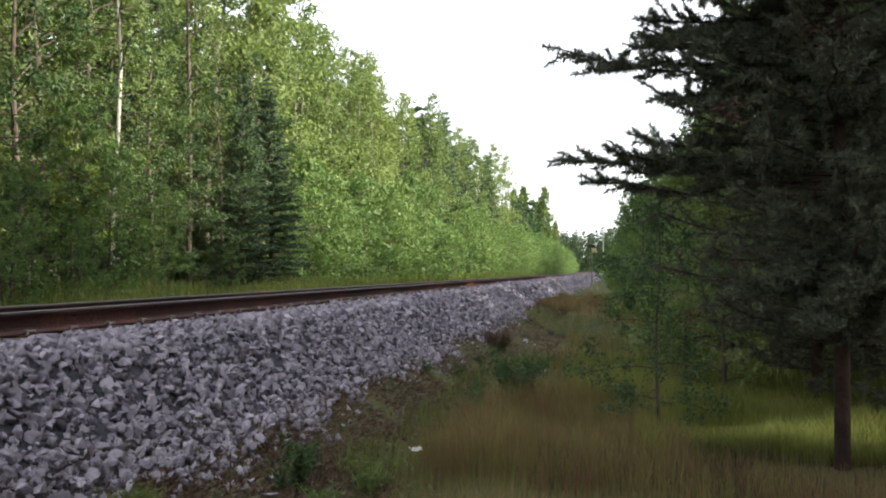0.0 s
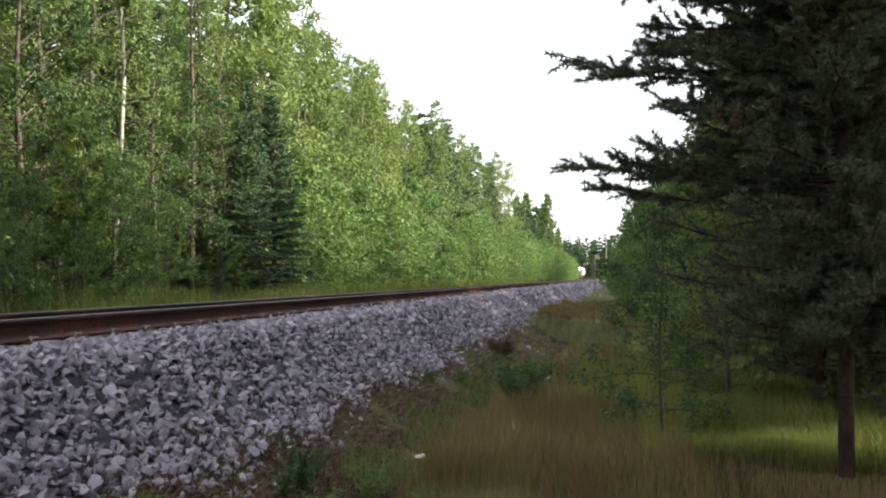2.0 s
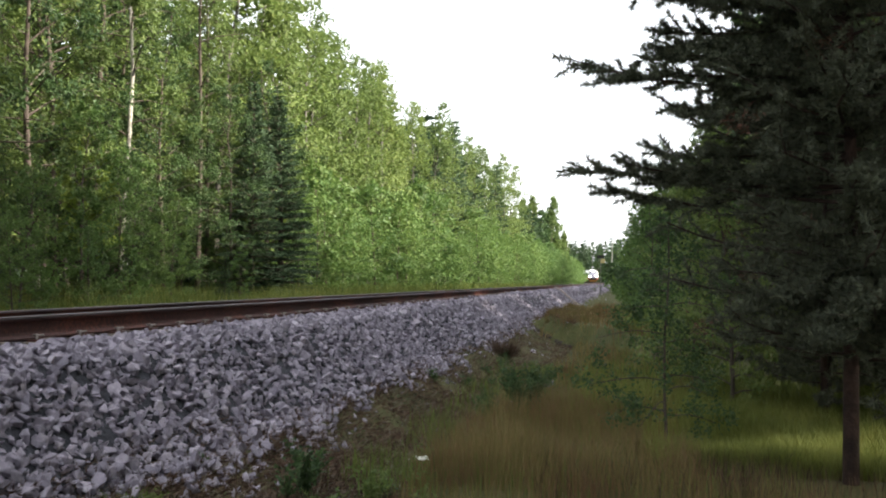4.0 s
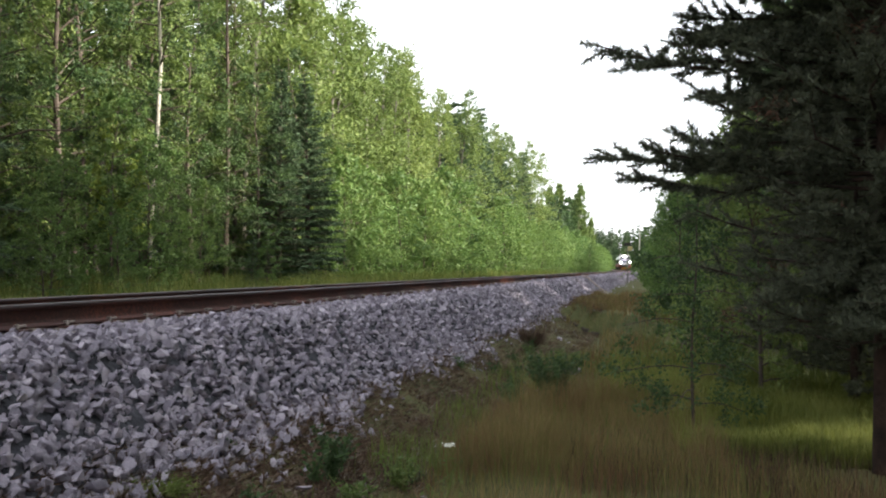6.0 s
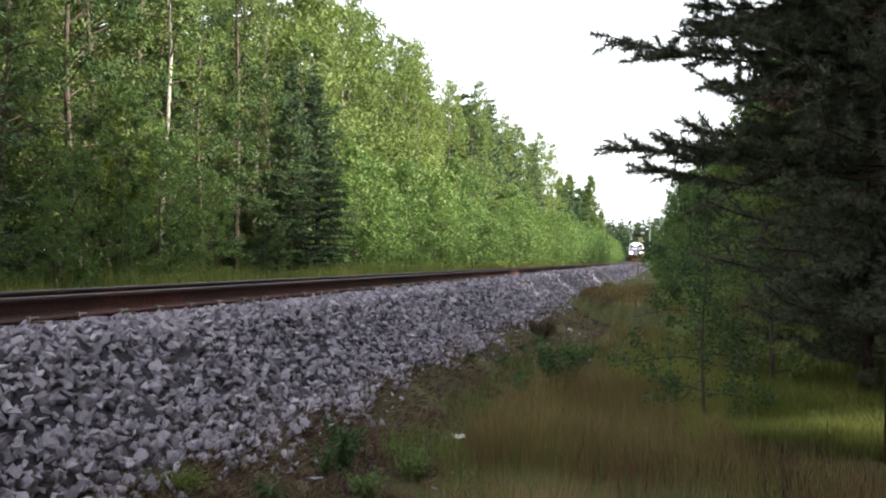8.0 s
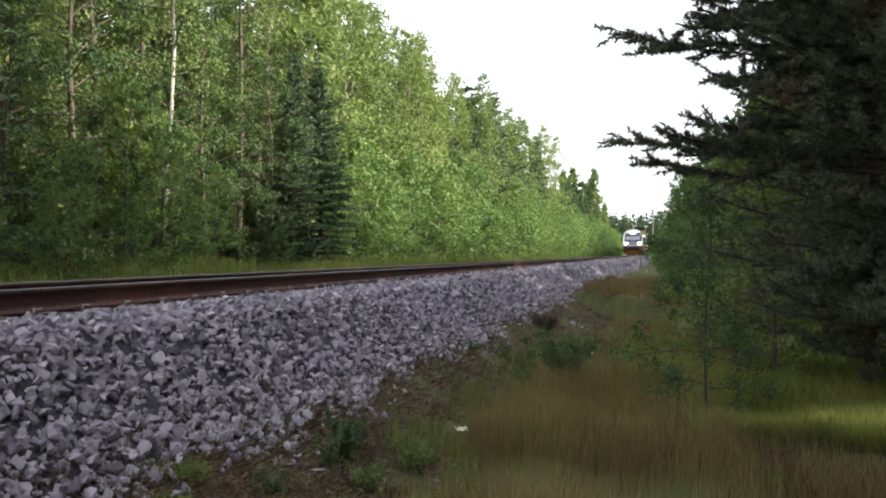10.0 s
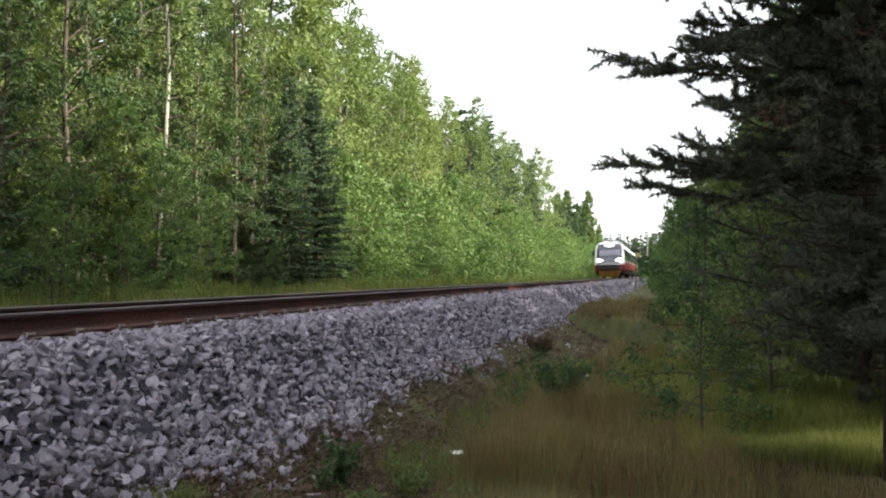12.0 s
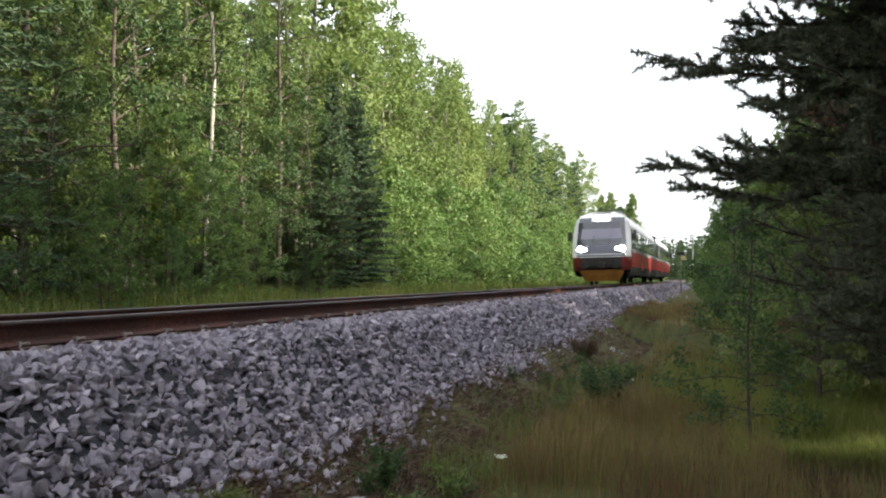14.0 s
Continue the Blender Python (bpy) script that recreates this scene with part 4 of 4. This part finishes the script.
# ---- small things beside the line ----
M_CONCRETE = surface("pale concrete", [(0.3, (0.32, 0.26, 0.25)), (0.7, (0.5, 0.42, 0.4))], 5, 0.9, 0, 0.4, 40, 0.006)
M_ZINC = surface("dull zinc pole", [(0.3, (0.1, 0.1, 0.1)), (0.7, (0.2, 0.2, 0.19))], 4, 0.6, 0.3, 0.1)
M_SIGN = surface("faded yellow sign", [(0.3, (0.34, 0.28, 0.11)), (0.7, (0.46, 0.39, 0.18))], 4, 0.5, 0, 0.05)
M_POLE = surface("grey white pole", [(0.3, (0.5, 0.48, 0.42)), (0.7, (0.66, 0.63, 0.56))], 4, 0.8, 0, 0.2)
M_ROCK = surface("pale grey rock", [(0.3, (0.1, 0.1, 0.1)), (0.7, (0.2, 0.195, 0.19))], 3, 0.9, 0, 0.7, 20, 0.02)


def make_lineside():
    cover = tagged(new("cable_cover"), "pale concrete cover slabs laid down the ballast slope", "cable cover")
    for k in range(6):
        u0, u1 = 1.75 + 0.27 * k, 2.0 + 0.27 * k
        b = Geo()
        z0, z1 = bed_z(u0) + 0.12, bed_z(u1) + 0.12
        x = track_x(48)
        b.add([(x + u0, y, z0 + h) if k == 0 else (x + u1, y, z1 + h) for h in (0, 0.09) for k, y in ((0, 47.8), (1, 47.8), (1, 48.3), (0, 48.3))],
              [(0, 3, 2, 1), (4, 5, 6, 7), (0, 1, 5, 4), (1, 2, 6, 5), (2, 3, 7, 6), (3, 0, 4, 7)])
        piece("slab", b, M_CONCRETE, cover)
    sign = tagged(new("line_sign"), "small yellow railway sign on a thin dark pole", "sign")
    sign.location = (-2.0, 85.0, land(-2.0, 85.0))
    piece("pole", Geo().add(*tube([(0, 0, -0.3), (0, 0, 3.35)], [0.05, 0.05], 8)), M_ZINC, sign)
    piece("plate", Geo().add(*box(0.0, 0.36, -0.07, -0.05, 2.75, 3.1, 0.005)), M_SIGN, sign, "faded yellow plate")
    piece("cap_plate", Geo().add(*box(-0.3, 0.3, -0.07, -0.05, 3.15, 3.4, 0.005)), M_DARK, sign, "dark plate")
    pole = tagged(piece("marker_pole", Geo().add(*tube([(-1.5, 120, -0.2), (-1.5, 120, 3.0), (-1.45, 120, 6.3)], [0.09, 0.08, 0.06], 8)), M_POLE), "bare pale pole rising from the lineside bushes", "pole")
    # a dark lip along the scarp draws the shadow line below the bank
    rng = np.random.default_rng(3)
    path = []
    for k in range(13):
        x, y = -2.35 + 1.4 * k / 12 + rng.normal(0, 0.03), 25.2 - 3.6 * k / 12 + rng.normal(0, 0.06)
        path.append((x, y, max(land(x, y + 0.25), bed_z(x - MID)) - 0.03 + rng.normal(0, 0.015)))
    tagged(piece("turf_edge", Geo().add(*tube(path, 0.035 + 0.05 * np.sin(np.linspace(0.1, 3.0, 13)) + rng.uniform(0, 0.02, 13), 7)), M_SCARP_SHADE, smooth=True), "dark crumbling turf edge of the grassy bank", "turf")
    v, f = stone_shape(rng)
    tagged(piece("rock", Geo().add(v * 0.36 + (-1.07, 13.7, land(-1.07, 13.7) + 0.06), f), M_ROCK), "pale grey rock lying in the grass", "rock")


def tuft(name, label, x, y, h, r, n, width, mat, seed, category="plant", droop=0.5):
    """A clump of stems fanning out from one root."""
    rng = np.random.default_rng(seed)
    g = Geo()
    az, out = rng.uniform(0, 6.283, n), rng.uniform(0.05, 1, n) ** 0.6
    d = np.stack([np.cos(az) * out * r, np.sin(az) * out * r, h * rng.uniform(0.5, 1.05, n)], 1)
    p0 = np.stack([x + np.cos(az) * r * 0.25, y + np.sin(az) * r * 0.25, np.full(n, land(x, y) - 0.03)], 1)
    needles(g, p0, d, 1.0, width, rng)
    return tagged(piece(name, g, mat), label, category)


def weed(name, label, x, y, h, r, n_stem, n_leaf, leaf, mat, seed, bottom=None):
    """A leafy weed: a few stems with leaves along them."""
    rng = np.random.default_rng(seed)
    root = tagged(new(name), label, "plant")
    z = land(x, y) if bottom is None else bottom
    root.location = (x, y, z - 0.03)
    st, lf, at = Geo(), Geo(), []
    for k in range(n_stem):
        a = rng.uniform(0, 6.283)
        tip = np.array((math.cos(a) * r * rng.uniform(0.3, 1), math.sin(a) * r * rng.uniform(0.3, 1), h * rng.uniform(0.6, 1.05)))
        st.add(*tube([(0, 0, 0), tip * (0.35, 0.35, 0.55), tip], [0.005, 0.004, 0.002], 3))
        b = rng.uniform(0.15, 1, n_leaf)[:, None]
        at.append(tip * np.concatenate([b ** 1.3, b ** 1.3, b], 1) + rng.normal(size=(n_leaf, 3)) * 0.025)
    leaves(lf, np.concatenate(at), leaf, rng, 0.8, 0.4)
    tagged(piece("stalk_growth", st, mat, root), kind="stuff")
    tagged(piece("foliage", lf, mat, root), kind="stuff")
    return root


def make_undergrowth():
    weed("weed", "leafy green weed at the foot of the ballast", -1.87, 5.75, 0.36, 0.13, 9, 34, 0.045, M_LEAF_DARK, 1)
    weed("weed", "leafy green weed at the foot of the ballast", -1.98, 6.2, 0.22, 0.16, 8, 26, 0.045, M_LEAF_DARK, 2)
    weed("weed", "pale green weed among the brown litter", -1.56, 6.15, 0.26, 0.2, 10, 30, 0.04, M_LEAF, 3)
    weed("weed", "pale green weed among the brown litter", -1.66, 5.4, 0.2, 0.18, 9, 26, 0.04, M_LEAF, 4)
    weed("weed", "small green weed growing out of the ballast", -2.52, 5.6, 0.13, 0.08, 7, 18, 0.035, M_LEAF_DARK, 5, bed_z(2.68))
    weed("weed", "small green weed growing out of the ballast", -1.3, 8.6, 0.24, 0.2, 8, 26, 0.045, M_LEAF_DARK, 6)
    weed("bush", "low dark green bush in the brown grass", -1.04, 11.0, 0.58, 0.4, 34, 75, 0.05, M_LEAF_DARK, 7)
    weed("bush", "low dark green bush in the brown grass", -1.45, 10.6, 0.25, 0.25, 10, 40, 0.05, M_LEAF_DARK, 8)
    rng = np.random.default_rng(44)
    for k in range(22):
        y = 4.2 + 13 * rng.uniform() ** 1.4
        x = rng.uniform(-2.3, -1.1)
        weed("weed", "small green weed in the brown litter", x, y, rng.uniform(0.1, 0.24), rng.uniform(0.08, 0.2), 7, 18, 0.04, M_LEAF if k % 2 else M_LEAF_DARK, 100 + k, max(land(x, y), bed_z(x - MID)))
    weed("moss_cushion", "low yellow-green moss cushion at the ballast foot", -2.4, 4.55, 0.07, 0.26, 60, 26, 0.02, M_GRASS, 15)
    weed("moss_cushion", "low yellow-green moss cushion at the ballast foot", -2.25, 4.2, 0.06, 0.2, 50, 26, 0.02, M_GRASS, 16)
    weed("dry_stem", "thin withered weed stem by the ballast", -2.05, 5.1, 0.36, 0.03, 2, 6, 0.02, M_HEATH, 9)
    flower = weed("yarrow", "white yarrow flower head over the grass", -1.23, 6.1, 0.34, 0.05, 3, 14, 0.03, M_LEAF, 10)
    g = Geo()
    rng = np.random.default_rng(12)
    leaves(g, np.array((0.0, 0, 0.38)) + rng.normal(size=(90, 3)) * (0.015, 0.015, 0.006), 0.013, rng, 2.0, 0.8)
    tagged(piece("flower_head", g, M_FLOWER, flower), "flat white flower head", kind="stuff")
    tuft("tussock", "dark brown withered tussock on the ballast edge", -2.06, 17.4, 0.42, 0.3, 500, 0.02, M_HEATH, 13)
    rng = np.random.default_rng(14)
    h = Geo()
    for x0, x1, y0, y1, n, ht in ((-2.75, -1.4, 3.0, 7.0, 30000, 0.08), (-2.65, -1.1, 7.0, 14.0, 30000, 0.08), (-2.7, -1.1, 14.0, 32.0, 16000, 0.15)):
        x, y = rng.uniform(x0, x1, n), rng.uniform(y0, y1, n)
        k = np.array([noise.noise((a * 1.7, b * 1.7, 9.0)) for a, b in zip(x, y)]) > -0.32 + 0.25 * rng.normal(size=n)
        x, y = x[k], y[k]
        p = np.stack([x, y, [max(land(a, b), bed_z(a - MID)) for a, b in zip(x, y)]], 1)
        needles(h, p, unit(rng.normal(size=(len(x), 3)) * (1, 1, 0.3) + (0, 0, 0.35)), ht, 0.009, rng)
    tagged(piece("heather", h, M_HEATH), "brown heather and litter at the foot of the ballast", "heather", kind="stuff")


make_ground()
make_lineside()
front_car = make_car("white and red diesel railcar with lit headlights on the track")
rear_car = make_car("white and red trailing railcar coupled behind on the track")
WOOD = make_wood()
make_near_side(*WOOD)
make_grass()
make_undergrowth()
make_ballast()
make_track()
motions()
